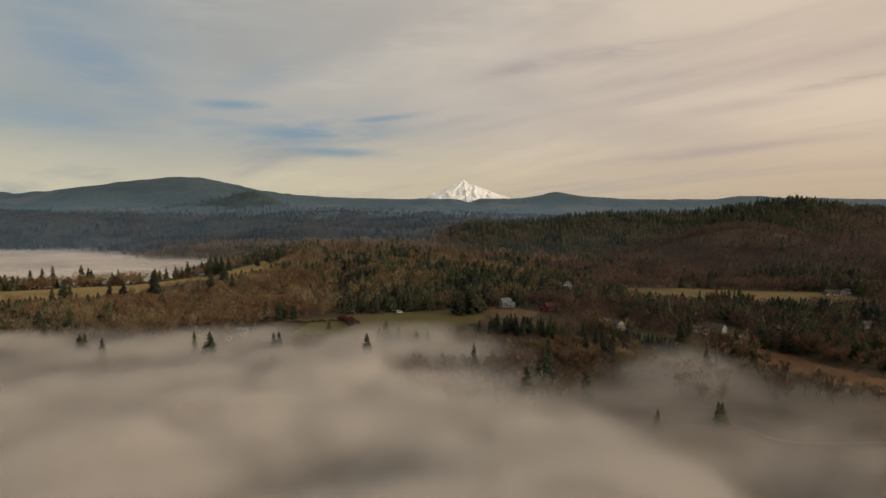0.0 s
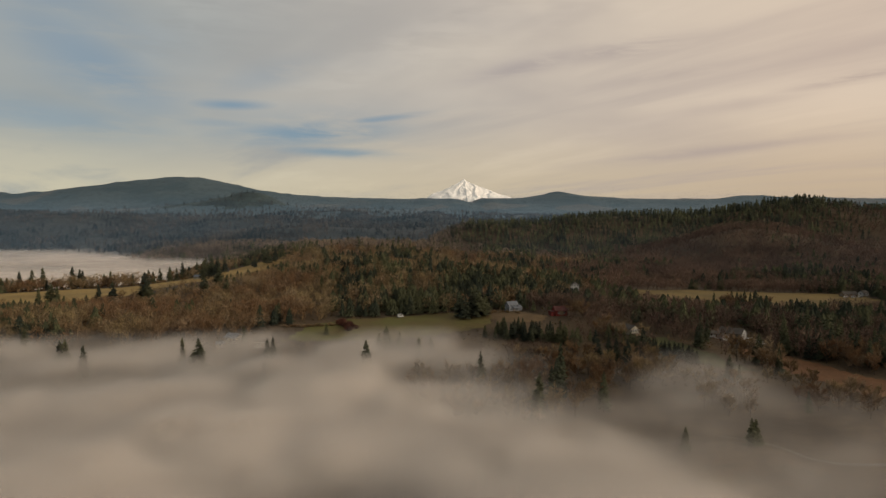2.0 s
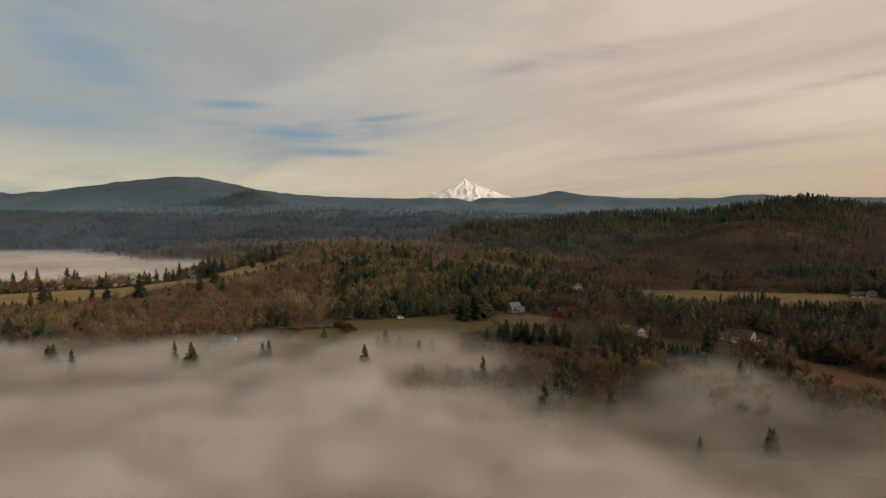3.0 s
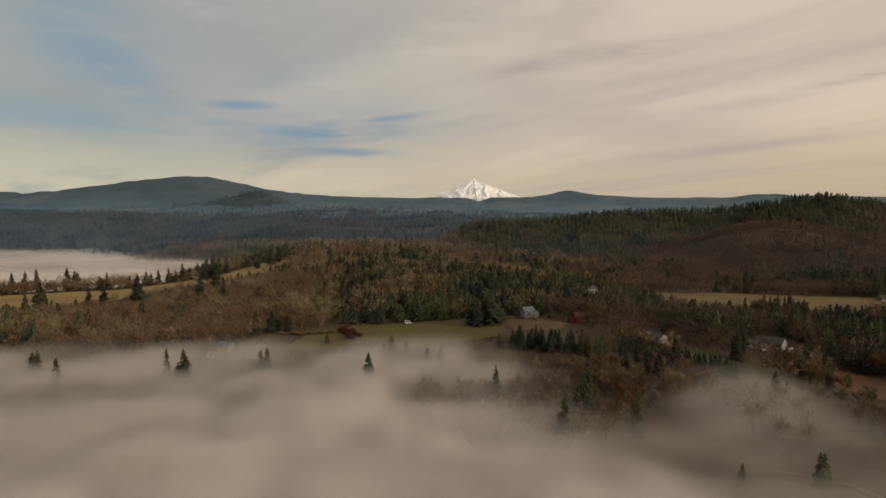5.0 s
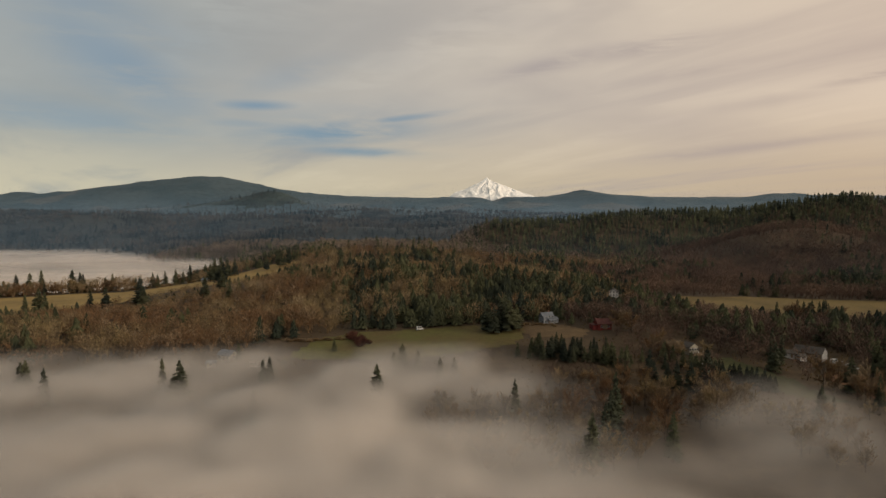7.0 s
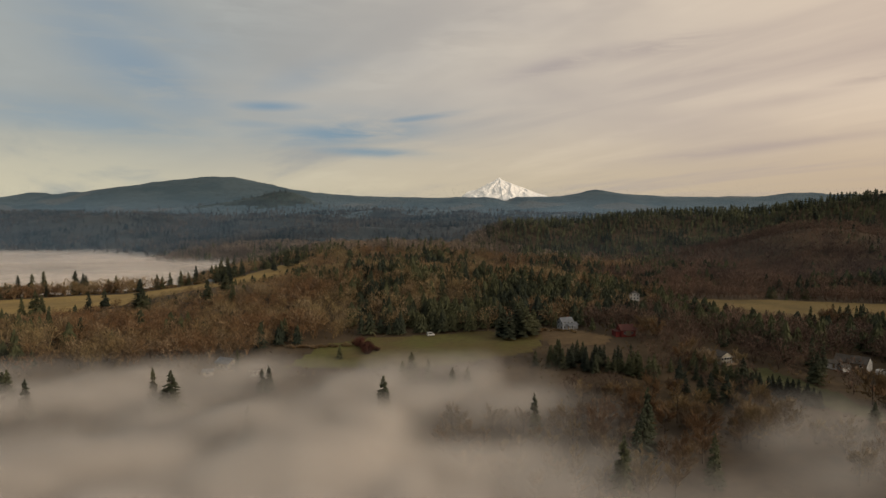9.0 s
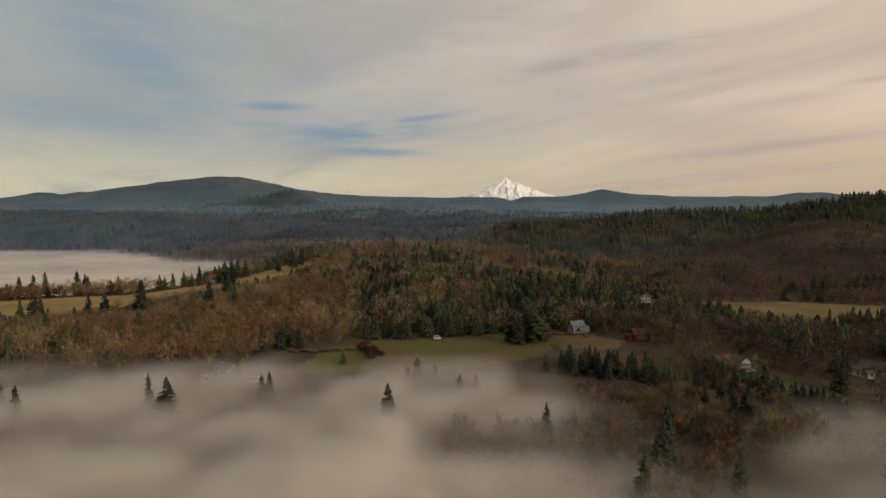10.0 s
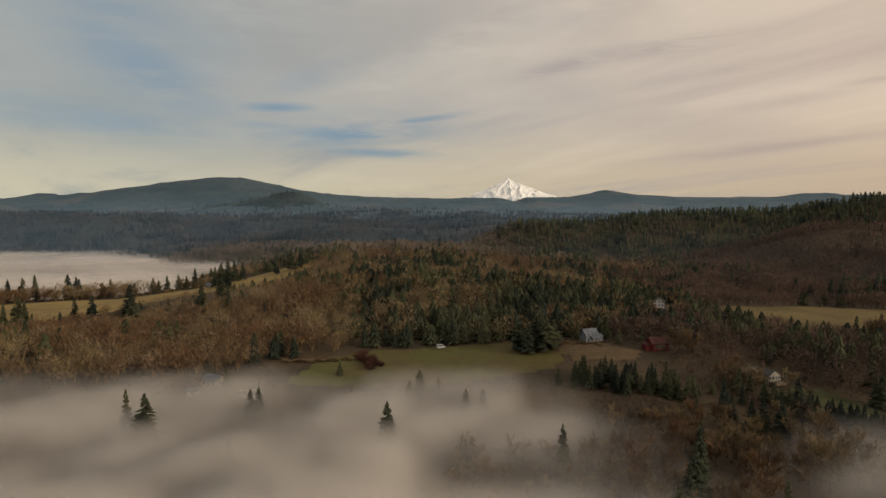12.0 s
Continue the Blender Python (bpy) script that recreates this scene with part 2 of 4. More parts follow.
# rounded hills and hollows: centre x, y, radius across, radius along, height
HILLS = (
    (-31, 690, 190, 110, 23),      # wooded hill behind the meadow
    (110, 247, 26, 15, 4.5),       # low mound beside the lane, added so its spruces fit the camera's view
    (122, 480, 95, 75, 9),         # rise with the house and the barn
    (-20, 1060, 240, 150, 32),
    (-195, 1310, 150, 200, 30),
    (575, 1110, 150, 130, 58),     # rounded spur of the long ridge
    (140, 1420, 100, 100, 52),     # the ridge, from its low end up
    (320, 1420, 120, 110, 20),
    (650, 1430, 110, 110, 13),
    (480, 1440, 260, 150, 78),
    (800, 1360, 140, 180, 68),
    (1080, 1300, 260, 260, 95),
    (-165, 900, 110, 120, 9.5),    # top of the straw field
    (-760, 1400, 430, 430, -44),   # valley that holds the far mist
    (-470, 1120, 170, 190, -24),
    (-560, 960, 190, 120, -18),
    (-1300, 1500, 500, 500, -30),
    (-1500, 2050, 600, 300, -28),
    (-650, 1512, 120, 30, 16),     # wooded hump in the far mist
    (-900, 2650, 700, 350, 30),
    (-300, 2050, 260, 120, 26),    # rolling wooded slopes below the far hills
    (150, 2500, 420, 150, 24),
    (-1250, 2500, 300, 140, 34),
    (-250, 3050, 500, 160, 30),
    (900, 2900, 600, 200, 30),
    (-1900, 2900, 500, 250, 40),
    (-480, 1720, 260, 200, 38),
    (500, 2100, 700, 350, 45),
    (-800, 3600, 190, 240, 100),   # round hill before the great one
    (-1130, 3600, 260, 240, 36),
    (-700, 3420, 1500, 230, 40),   # foot of the far hills
)
# skyline of the far hills: centre x, width, height over 240 m
FAR_HILLS = ((-1590, 610, 128), (-1400, 150, 18), (-1380, 50, 6), (-1180, 170, 11), (-2715, 90, 28), (-2300, 300, 18), (440, 65, -26), (1047, 120, 24), (1150, 330, 20), (2429, 190, 26), (3000, 500, 12))


def ground_height(x, y):
    x, y = np.asarray(x, float), np.asarray(y, float)
    z = -10.2 + 12.5 * smooth(300, 520, y) + 100 * smooth(1500, 3600, y)
    for cx, cy, rx, ry, h in HILLS:
        z = z + h * np.exp(-((x - cx) / rx) ** 2 - ((y - cy) / ry) ** 2)
    crest = 240 + sum(h * np.exp(-((x - cx) / w) ** 2) for cx, w, h in FAR_HILLS) + 5 * fbm(x, y, 220, 3)
    k = smooth(3500, 4600, y)
    z = z * (1 - k) + crest * k - 60 * smooth(4620, 4950, y)
    rough = fbm(x, y, 130, 4)
    return z + rough * (1.0 + 2.5 * smooth(700, 1300, y) + 9 * smooth(1700, 3000, y))


def bump(x, y, cx, cy, rx, ry):
    return np.exp(-((x - cx) / rx) ** 2 - ((y - cy) / ry) ** 2)


def inside(poly, x, y):
    """Whether the points lie in a closed outline."""
    hit = np.zeros(np.shape(x), bool)
    for (ax, ay), (bx, by) in zip(poly, poly[1:] + poly[:1]):
        cross = (ay > y) != (by > y)
        hit ^= cross & (x < (bx - ax) * (y - ay) / (by - ay + 1e-9) + ax)
    return hit


def mesh_of(name, verts, tris, material, slots=None, soft=False):
    me = bpy.data.meshes.new(name)
    verts, tris = np.asarray(verts, np.float32), np.asarray(tris, np.int32)
    k = tris.shape[1]
    me.vertices.add(len(verts))
    me.vertices.foreach_set("co", verts.ravel())
    me.loops.add(tris.size)
    me.loops.foreach_set("vertex_index", tris.ravel())
    me.polygons.add(len(tris))
    me.polygons.foreach_set("loop_start", np.arange(0, tris.size, k, dtype=np.int32))
    me.polygons.foreach_set("use_smooth", np.full(len(tris), soft))
    for m in material if isinstance(material, (list, tuple)) else [material]:
        me.materials.append(m)
    if slots is not None:
        me.polygons.foreach_set("material_index", np.asarray(slots, np.int32))
    me.update(calc_edges=True)
    return me


def sheet(xs, ys, height, keep=None):
    """Corners and quads of a height field over the lines xs and ys."""
    gx, gy = np.meshgrid(xs, ys)
    verts = np.stack([gx, gy, height(gx, gy)], -1).reshape(-1, 3)
    i = np.arange(len(ys) - 1)[:, None] * len(xs) + np.arange(len(xs) - 1)[None]
    quads = np.stack([i, i + 1, i + len(xs) + 1, i + len(xs)], -1).reshape(-1, 4)
    if keep is not None:
        mid = verts[quads].mean(1)
        quads = quads[keep(mid[:, 0], mid[:, 1])]
        used, flat = np.unique(quads, return_inverse=True)
        verts, quads = verts[used], flat.reshape(-1, 4)
    return verts, quads


side = np.r_[np.arange(0, 500, 7), np.arange(500, 1300, 20), np.arange(1300, 4700, 55)]
land_x = np.r_[-side[:0:-1], side]
land_y = np.r_[np.arange(-700, 150, 30), np.arange(150, 1000, 6.5), np.arange(1000, 1700, 12), np.arange(1700, 4960, 30)]
v, q = sheet(land_x, land_y, ground_height)
mid = v[q].mean(1)
# farther bands of ground take the haze-tinted colours
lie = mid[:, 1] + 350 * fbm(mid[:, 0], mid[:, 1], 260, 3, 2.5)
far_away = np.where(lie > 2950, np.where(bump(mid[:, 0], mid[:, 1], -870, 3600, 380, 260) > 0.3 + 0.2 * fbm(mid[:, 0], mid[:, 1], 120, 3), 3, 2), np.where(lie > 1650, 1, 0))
tagged(new("ground", mesh_of("ground", v, q, [M_FLOOR, M_SLOPE, M_FAR, M_CONE], far_away, True)), "brown winter woodland ground rolling to forested hills tinted blue for haze", "ground", kind="structure")

FIELDS = {
    "meadow": ([(-78, 440), (-62, 486), (-40, 497), (30, 505), (52, 500), (62, 478), (50, 452), (-10, 436)], M_GREEN, "green meadow in front of the woods, partly under fog"),
    "yard": ([(52, 500), (60, 506), (82, 486), (98, 468), (92, 457), (62, 459)], M_YARD, "bare brown yard around the house"),
    "straw_field": ([(-560, 640), (-300, 584), (-262, 606), (-232, 690), (-205, 745), (-180, 800), (-165, 965), (-205, 968), (-262, 850), (-300, 735), (-349, 745), (-420, 715)], M_STRAW, "pale straw-coloured pasture on a rise"),
    "rear_field": ([(178, 640), (192, 575), (230, 545), (330, 532), (420, 545), (440, 640), (300, 684), (230, 672)], M_PASTURE, "straw-coloured field below the dark ridge"),
    "ploughed_field": ([(196, 404), (212, 407), (234, 374), (252, 337), (300, 292), (330, 250), (300, 240), (240, 290), (222, 325), (205, 360)], M_EARTH, "reddish brown field half hidden by mist"),
    "lawn": ([(146, 424), (158, 424), (178, 392), (186, 368), (172, 366), (152, 398)], M_LAWN, "narrow green lawn beside a low house"),
}
for name, (outline, material, label) in FIELDS.items():
    px, py = np.array(outline).T
    v, q = sheet(np.arange(px.min(), px.max() + 3, 3.0), np.arange(py.min(), py.max() + 3, 3.0), lambda x, y: ground_height(x, y) + 0.2,
                 lambda x, y: inside(outline, x + 2.5 * fbm(x, y, 14, 2), y + 2.5 * fbm(x, y, 14, 2, 5.0)))
    tagged(new(name, mesh_of(name, v, q, material, None, True)), label, "field", kind="structure")


def in_field(x, y, margin=0.0):
    hit = np.zeros(np.shape(x), bool)
    for outline, *_ in FIELDS.values():
        hit |= inside(outline, x, y)
        if margin:
            for dx, dy in ((margin, 0), (-margin, 0), (0, margin), (0, -margin)):
                hit |= inside(outline, x + dx, y + dy)
    return hit


# the snow mountain, close behind the hills and scaled down to fit the camera's view
def snow_mountain():
    """A volcano's cone with ribs that run down from the summit and a shoulder on one side."""
    xs, ys = np.linspace(-520, 520, 209), np.linspace(-300, 120, 85)

    def height(x, y):
        r, turn = np.hypot(x, y * 1.25) + 1e-6, np.arctan2(y * 1.25, x)
        side = np.where(x < 0, 0.50 * np.ones_like(x), 0.445 - 0.00018 * np.clip(x, 0, 400))
        cone = 214 - side * r - 10 * (1 - np.exp(-r / 14)) + 13 * np.exp(-((x + 215) / 42) ** 2 - (y / 60) ** 2)
        wave = 5.0 * turn + 0.012 * r + 1.6 * fbm(x, y, 90, 3, 2.0)
        rib = 1 - np.abs(np.sin(wave)) + 0.5 * (1 - np.abs(np.sin(2.3 * wave + 1.0)))
        ribs = (0.16 * r * np.exp(-r / 260)) * (rib - 0.8)
        return cone + ribs * smooth(-4, -30, y) + 5 * fbm(x, y, 46, 4) + 5 * np.abs(fbm(x, y, 20, 3, 9.0))
    v, q = sheet(xs, ys, height)
    ob = new("snow_mountain", mesh_of("snow_mountain", v, q, M_SNOW))
    ob.location = (432, 4880, 182)
    return tagged(ob, "snow-covered volcanic mountain peak catching the sun", "mountain", kind="structure")


snow_mountain()

# ---- trees ----
rng = np.random.default_rng(3)


def conifer_shape(tiers, points, seed, wide=0.23):
    """A spruce one metre high: whorls of drooping boughs, as jagged skirts."""
    r = np.random.default_rng(seed)
    verts, tris = [], []
    for k in range(tiers):
        f = k / tiers
        top = min(0.30 + 0.86 * f, 1.0) if k < tiers - 1 else 1.0
        low = 0.08 + 0.86 * f * 0.98
        rad = wide * (1 - f) ** 0.75 * r.uniform(0.8, 1.15) + 0.015
        base = len(verts)
        verts.append((r.normal(0, 0.016), r.normal(0, 0.016), top * r.uniform(0.97, 1.0)))
        turn = r.uniform(0, 6.28)
        for j in range(points * 2):
            a = turn + math.pi * j / points
            out = rad * (r.uniform(0.75, 1.25) if j % 2 == 0 else r.uniform(0.40, 0.65))
            z = low + (r.uniform(-0.06, 0.04) if j % 2 == 0 else 0.035)
            verts.append((out * math.cos(a), out * math.sin(a), z))
            tris.append((base, base + 1 + j, base + 1 + (j + 1) % (points * 2)))
    return np.array(verts), np.array(tris)


class Slivers:
    """Thin tapering blades, gathered into one mesh."""

    def __init__(self, seed):
        self.r, self.verts, self.tris = np.random.default_rng(seed), [], []

    def blade(self, p, q, w):
        p, q = np.asarray(p, float), np.asarray(q, float)
        s = np.cross(q - p, self.r.normal(size=3))
        s = s / (np.linalg.norm(s) + 1e-9) * w
        b = len(self.verts)
        self.verts.extend([p + s, p - s, q])
        self.tris.append((b, b + 1, b + 2))

    def limb(self, p, q, w0, w1, sides=4):
        p, q = np.asarray(p, float), np.asarray(q, float)
        d = (q - p) / (np.linalg.norm(q - p) + 1e-9)
        u = np.cross(d, (0.3, 0.9, 0.2))
        u /= np.linalg.norm(u)
        v, b = np.cross(d, u), len(self.verts)
        for end, w in ((p, w0), (q, w1)):
            for k in range(sides):
                a = 2 * math.pi * k / sides
                self.verts.append(end + w * (u * math.cos(a) + v * math.sin(a)))
        for k in range(sides):
            m = (k + 1) % sides
            self.tris += [(b + k, b + m, b + sides + m), (b + k, b + sides + m, b + sides + k)]

    def done(self):
        return np.array(self.verts), np.array(self.tris)


def bare_shape(twigs, seed, width=0.017):
    """A leafless broadleaf tree one metre high: stems and a rounded haze of twigs."""
    s = Slivers(seed)
    r = s.r
    broad = r.uniform(0.27, 0.40)
    for _ in range(5):
        a = r.uniform(0, 6.28)
        s.blade((0, 0, 0), (broad * 0.5 * math.cos(a), broad * 0.5 * math.sin(a), r.uniform(0.6, 0.85)), 0.012)
    for _ in range(twigs):
        way = r.normal(size=3)
        way /= np.linalg.norm(way)
        p = way * r.uniform(0.3, 1.0) ** 0.5 * (broad, broad, 0.37) + (0, 0, 0.58)
        if p[2] < 0.2:
            p[2] = 0.4 - p[2]
        out = p - (0, 0, 0.25)
        out = out / np.linalg.norm(out) + r.normal(0, 0.35, 3)
        s.blade(p - out * 0.04, p + out * r.uniform(0.04, 0.11), width * r.uniform(0.6, 1.3))
    return s.done()


def near_conifer(seed, wide=0.22, whorls=21):
    """Trunk and crown of a spruce with boughs of their own."""
    stem, crown = Slivers(seed), Slivers(seed + 1)
    r = crown.r
    stem.limb((0, 0, -0.03), (0.0, 0, 0.55), 0.018, 0.010, 6)
    stem.limb((0.0, 0, 0.55), (0.0, 0, 0.97), 0.010, 0.002, 6)
    for k in range(whorls):
        f = (k + 0.3) / whorls
        reach = wide * (1 - f) ** 0.8 + 0.012
        for j in range(r.integers(6, 9)):
            z = 0.12 + 0.86 * f + r.uniform(-0.5, 0.5) / whorls
            a = r.uniform(0, 6.28)
            l = reach * r.uniform(0.65, 1.2)
            out, side = np.array((math.cos(a), math.sin(a), 0)), np.array((-math.sin(a), math.cos(a), 0))
            w = l * 0.34
            root = np.array((0, 0, z + 0.02))
            mid = out * l * 0.55 + (0, 0, z + 0.01 - 0.05 * (1 - f) * r.uniform(0.3, 1.2))
            tip = out * l + (0, 0, z - 0.06 * (1 - f) * r.uniform(0.2, 1.5))
            b = len(crown.verts)
            crown.verts += [root, mid + side * w - (0, 0, 0.012), mid - side * w - (0, 0, 0.012), tip, mid + (0, 0, 0.012), mid - (0, 0, 0.035)]
            crown.tris += [(b, b + 1, b + 4), (b, b + 4, b + 2), (b + 1, b + 3, b + 4), (b + 4, b + 3, b + 2), (b, b + 5, b + 3)]
    crown.verts += [np.array(p) for p in ((0.012, 0, 0.93), (-0.006, 0.01, 0.93), (-0.006, -0.01, 0.93), (0, 0, 1.0))]
    b = len(crown.verts)
    crown.tris += [(b - 4, b - 3, b - 1), (b - 3, b - 2, b - 1), (b - 2, b - 4, b - 1)]
    return stem.done(), crown.done()


def near_bare(seed):
    """Trunk with limbs, and a crown of twigs."""
    stem, crown = Slivers(seed), Slivers(seed + 1)
    r = stem.r
    stem.limb((0, 0, -0.03), (0.01, 0.0, 0.30), 0.018, 0.012, 6)
    stem.limb((0.01, 0, 0.30), (0.0, 0.01, 0.80), 0.012, 0.003, 5)
    for _ in range(17):
        a, z = r.uniform(0, 6.28), r.uniform(0.14, 0.66)
        root = np.array((0.008, 0, z))
        tip = root + np.array((math.cos(a) * r.uniform(0.12, 0.32), math.sin(a) * r.uniform(0.12, 0.32), r.uniform(0.14, 0.34)))
        stem.limb(root, tip, 0.0042, 0.0012, 4)
        for _ in range(8):
            p = root + (tip - root) * r.uniform(0.25, 1.0)
            q = p + np.array((math.cos(a), math.sin(a), 1.2)) * r.uniform(0.05, 0.11) + r.normal(0, 0.05, 3)
            crown.blade(p, q, 0.004)
            for _ in range(11):
                m = p + (q - p) * r.uniform(0.2, 1.0)
                crown.blade(m, m + (q - p) * r.uniform(0.2, 0.7) + r.normal(0, 0.04, 3) + (0, 0, 0.03), 0.0065)
    return stem.done(), crown.done()


def tree_model(name, label, shape, bark, leaf, category):
    tree = tagged(new(name), label, category)
    for part_name, (v, t), material in (("trunk", shape[0], bark), ("crown", shape[1], leaf)):
        ob = new(part_name, mesh_of(part_name, v, t, material))
        ob.parent = tree
    return tree


def planted(shapes, x, y, size, broad):
    """One joined mesh of many trees."""
    allv, allt, base = [], [], 0
    z = ground_height(x, y)
    pick, turn = rng.integers(0, len(shapes), len(x)), rng.uniform(0, 6.28, len(x))
    for k, (v, t) in enumerate(shapes):
        m = pick == k
        c, s, h, b = np.cos(turn[m])[:, None], np.sin(turn[m])[:, None], size[m][:, None], (size * broad)[m][:, None]
        vx = x[m][:, None] + b * (c * v[:, 0] - s * v[:, 1])
        vy = y[m][:, None] + b * (s * v[:, 0] + c * v[:, 1])
        vz = z[m][:, None] + h * v[:, 2] - 0.3
        allv.append(np.stack([vx, vy, vz], -1).reshape(-1, 3))
        allt.append((t[None] + (np.arange(m.sum()) * len(v))[:, None, None]).reshape(-1, 3) + base)
        base += m.sum() * len(v)
    return np.concatenate(allv), np.concatenate(allt)


def conifer_share(x, y):
    """How much of the wood is evergreen."""
    s = 0.30 + 0.85 * fbm(x, y, 75, 3, 3.0)
    s = s + 0.55 * bump(x, y, 40, 560, 100, 65) + 0.5 * bump(x, y, 60, 660, 140, 50)   # dark wood behind the house
    s = s + 0.45 * bump(x, y, 250, 490, 110, 45)
    s = s - 1.0 * bump(x, y, 60, 330, 75, 60) - 0.4 * bump(x, y, 110, 350, 60, 55)                          # tan scrub at the edge of the mist
    s = s - 0.45 * bump(x, y, -130, 550, 90, 90)                       # brown wood beside the meadow
    s = s + 0.6 * bump(x, y, 260, 1260, 230, 130)
    s = s + 1.1 * np.exp(-((y - 1390) / 110) ** 2) * smooth(40, 200, x)  # evergreens along the ridge
    s = s - 0.5 * np.exp(-((y - 1080) / 140) ** 2) * smooth(250, 400, x)
    s = s - 0.35 * bump(x, y, -330, 830, 160, 70)
    return s + 0.35 * smooth(1500, 1900, y)


def height_factor(x, y):
    """Low scrub in front of the fields, shortened to keep these in the camera's view, full height elsewhere."""
    f = 1 - 0.45 * bump(x, y, -290, 570, 120, 60) - 0.35 * bump(x, y, -180, 700, 70, 90)
    f = f - 0.35 * bump(x, y, 270, 545, 130, 40) - 0.3 * bump(x, y, 250, 720, 160, 40)
    f = f - 0.45 * bump(x, y, -215, 660, 70, 60) - 0.35 * bump(x, y, -175, 800, 55, 90) + 0.1 * bump(x, y, -400, 800, 160, 60) + 0.15 * np.exp(-((y - 1400) / 110) ** 2) * smooth(400, 700, x)
    return np.clip(f - 0.45 * bump(x, y, 30, 322, 45, 45) - 0.35 * bump(x, y, 110, 400, 70, 60) - 0.3 * smooth(400, 340, y) * smooth(120, 150, x), 0.35, 1.4)


HOUSES = ((76, 494, 10), (106, 473, 14), (137, 428, 10), (212, 427, 19), (194, 428, 8), (160, 640, 13), (-88, 428, 13), (-107, 438, 12),
          (-246, 822, 12), (425, 626, 16), (444, 636, 12), (327, 449, 11), (-4, 499, 7), (139, 414, 7), (146, 436, 10))


def scatter(step, y0, y1):
    xs, ys = np.arange(-0.85 * y1 - 80, 0.9 * y1 + 80, step), np.arange(y0, y1, step)
    gx, gy = np.meshgrid(xs, ys)
    x = (gx + rng.uniform(-0.5, 0.5, gx.shape) * step).ravel()
    y = (gy + rng.uniform(-0.5, 0.5, gy.shape) * step).ravel()
    ok = (x > -0.80 * y - 60) & (x < 0.86 * y + 60) & ~in_field(x, y, 3.0)
    near_edge = np.interp(x, (-400, -250, -200, -150, -100, -60, -8, 2, 22, 50, 75, 90, 125, 140, 190, 220, 300), (430, 430, 430, 440, 462, 500, 505, 320, 288, 288, 300, 330, 330, 284, 275, 262, 262))
    ok &= y > near_edge + 8 * fbm(x, y, 30, 2)
    ok &= rng.uniform(size=len(x)) < 0.88 + 0.5 * np.minimum(0, fbm(x, y, 55, 3, 14.0) + 0.15) - 0.35 * bump(x, y, 95, 350, 50, 45) - 0.45 * bump(x, y, 30, 318, 40, 40) - 0.5 * smooth(380, 330, y) * smooth(125, 145, x)
    ok &= ~((x > 140) & (x < 184) & (y > 352) & (y < 398))
    ok &= ~((x > -10) & (x < 58) & (y > 362) & (y < 470)) & ~((x > 50) & (x < 96) & (y > 400) & (y < 470))
    ok &= ~((ground_height(x, y) < -15) & (y > 800))
    ok &= ~((y > 788 + 10 * fbm(x, y, 40, 2)) & (y < 1300) & (x < -0.335 * y + 12 + 25 * fbm(x, y, 60, 2, 7.0)))
    ok &= ~((np.abs(x - 0.25 * y) < 6.5) & (y < 640) & (y > 550))      # cleared along the camera's line of sight to the white house
    for hx, hy, reach in HOUSES:
        ok &= (x - hx) ** 2 + (y - hy) ** 2 > reach**2
        ok &= ~((np.abs(x - hx * y / hy) < reach * 0.45) & (y < hy) & (y > hy - 38))
    x, y = x[ok], y[ok]
    ever = rng.uniform(size=len(x)) < conifer_share(x, y)
    return x, y, ever


def tree_sizes(x, y, low, high):
    return rng.uniform(low, high, len(x)) * (1 + 0.30 * fbm(x, y, 38, 2, 8.0)) * height_factor(x, y)


def wood(name, label, shapes, material, x, y, low, high, broad=1.0):
    v, t = planted(shapes, x, y, tree_sizes(x, y, low, high), broad)
    return tagged(new(name, mesh_of(name, v, t, material)), label, "trees", kind="stuff")


EVER_MID = [conifer_shape(11, 7, s, (0.18, 0.22, 0.28)[s % 3]) for s in range(9)]
EVER_FAR = [conifer_shape(4, 4, s, 0.22) for s in range(20, 25)]
BARE_MID = [bare_shape(150, s, 0.0125) for s in range(40, 47)]
BARE_FAR = [bare_shape(52, s, 0.026) for s in range(50, 56)]

# single trees at the edge of the mist and round the meadow
SPRUCES = [tree_model("conifer", "dark green spruce standing at the edge of the fog", near_conifer(60 + 3 * k, w), M_BARK, M_CONIFER, "conifer tree")
           for k, w in enumerate((0.20, 0.23, 0.26, 0.30))]
BARES = [tree_model("bare_tree", "leafless brown broadleaf tree in the winter wood", near_bare(90 + 3 * k), M_BARK, M_TWIG, "bare tree") for k in range(4)]
first_use = set()


def stand(models, k, x, y, high, label="", group="", broad=1.0):
    """Set one tree of a kind on the ground."""
    model, z = models[k % len(models)], float(ground_height(x, y)) - 0.2
    m = Matrix.Translation((x, y, z)) @ Matrix.Rotation(rng.uniform(0, 6.28), 4, "Z")
    ob = model if model.name not in first_use else copy_thing(model, m)
    first_use.add(model.name)
    ob.matrix_basis = m @ Matrix.Diagonal((high * broad, high * broad, high, 1))
    return tagged(ob, label, group=group)


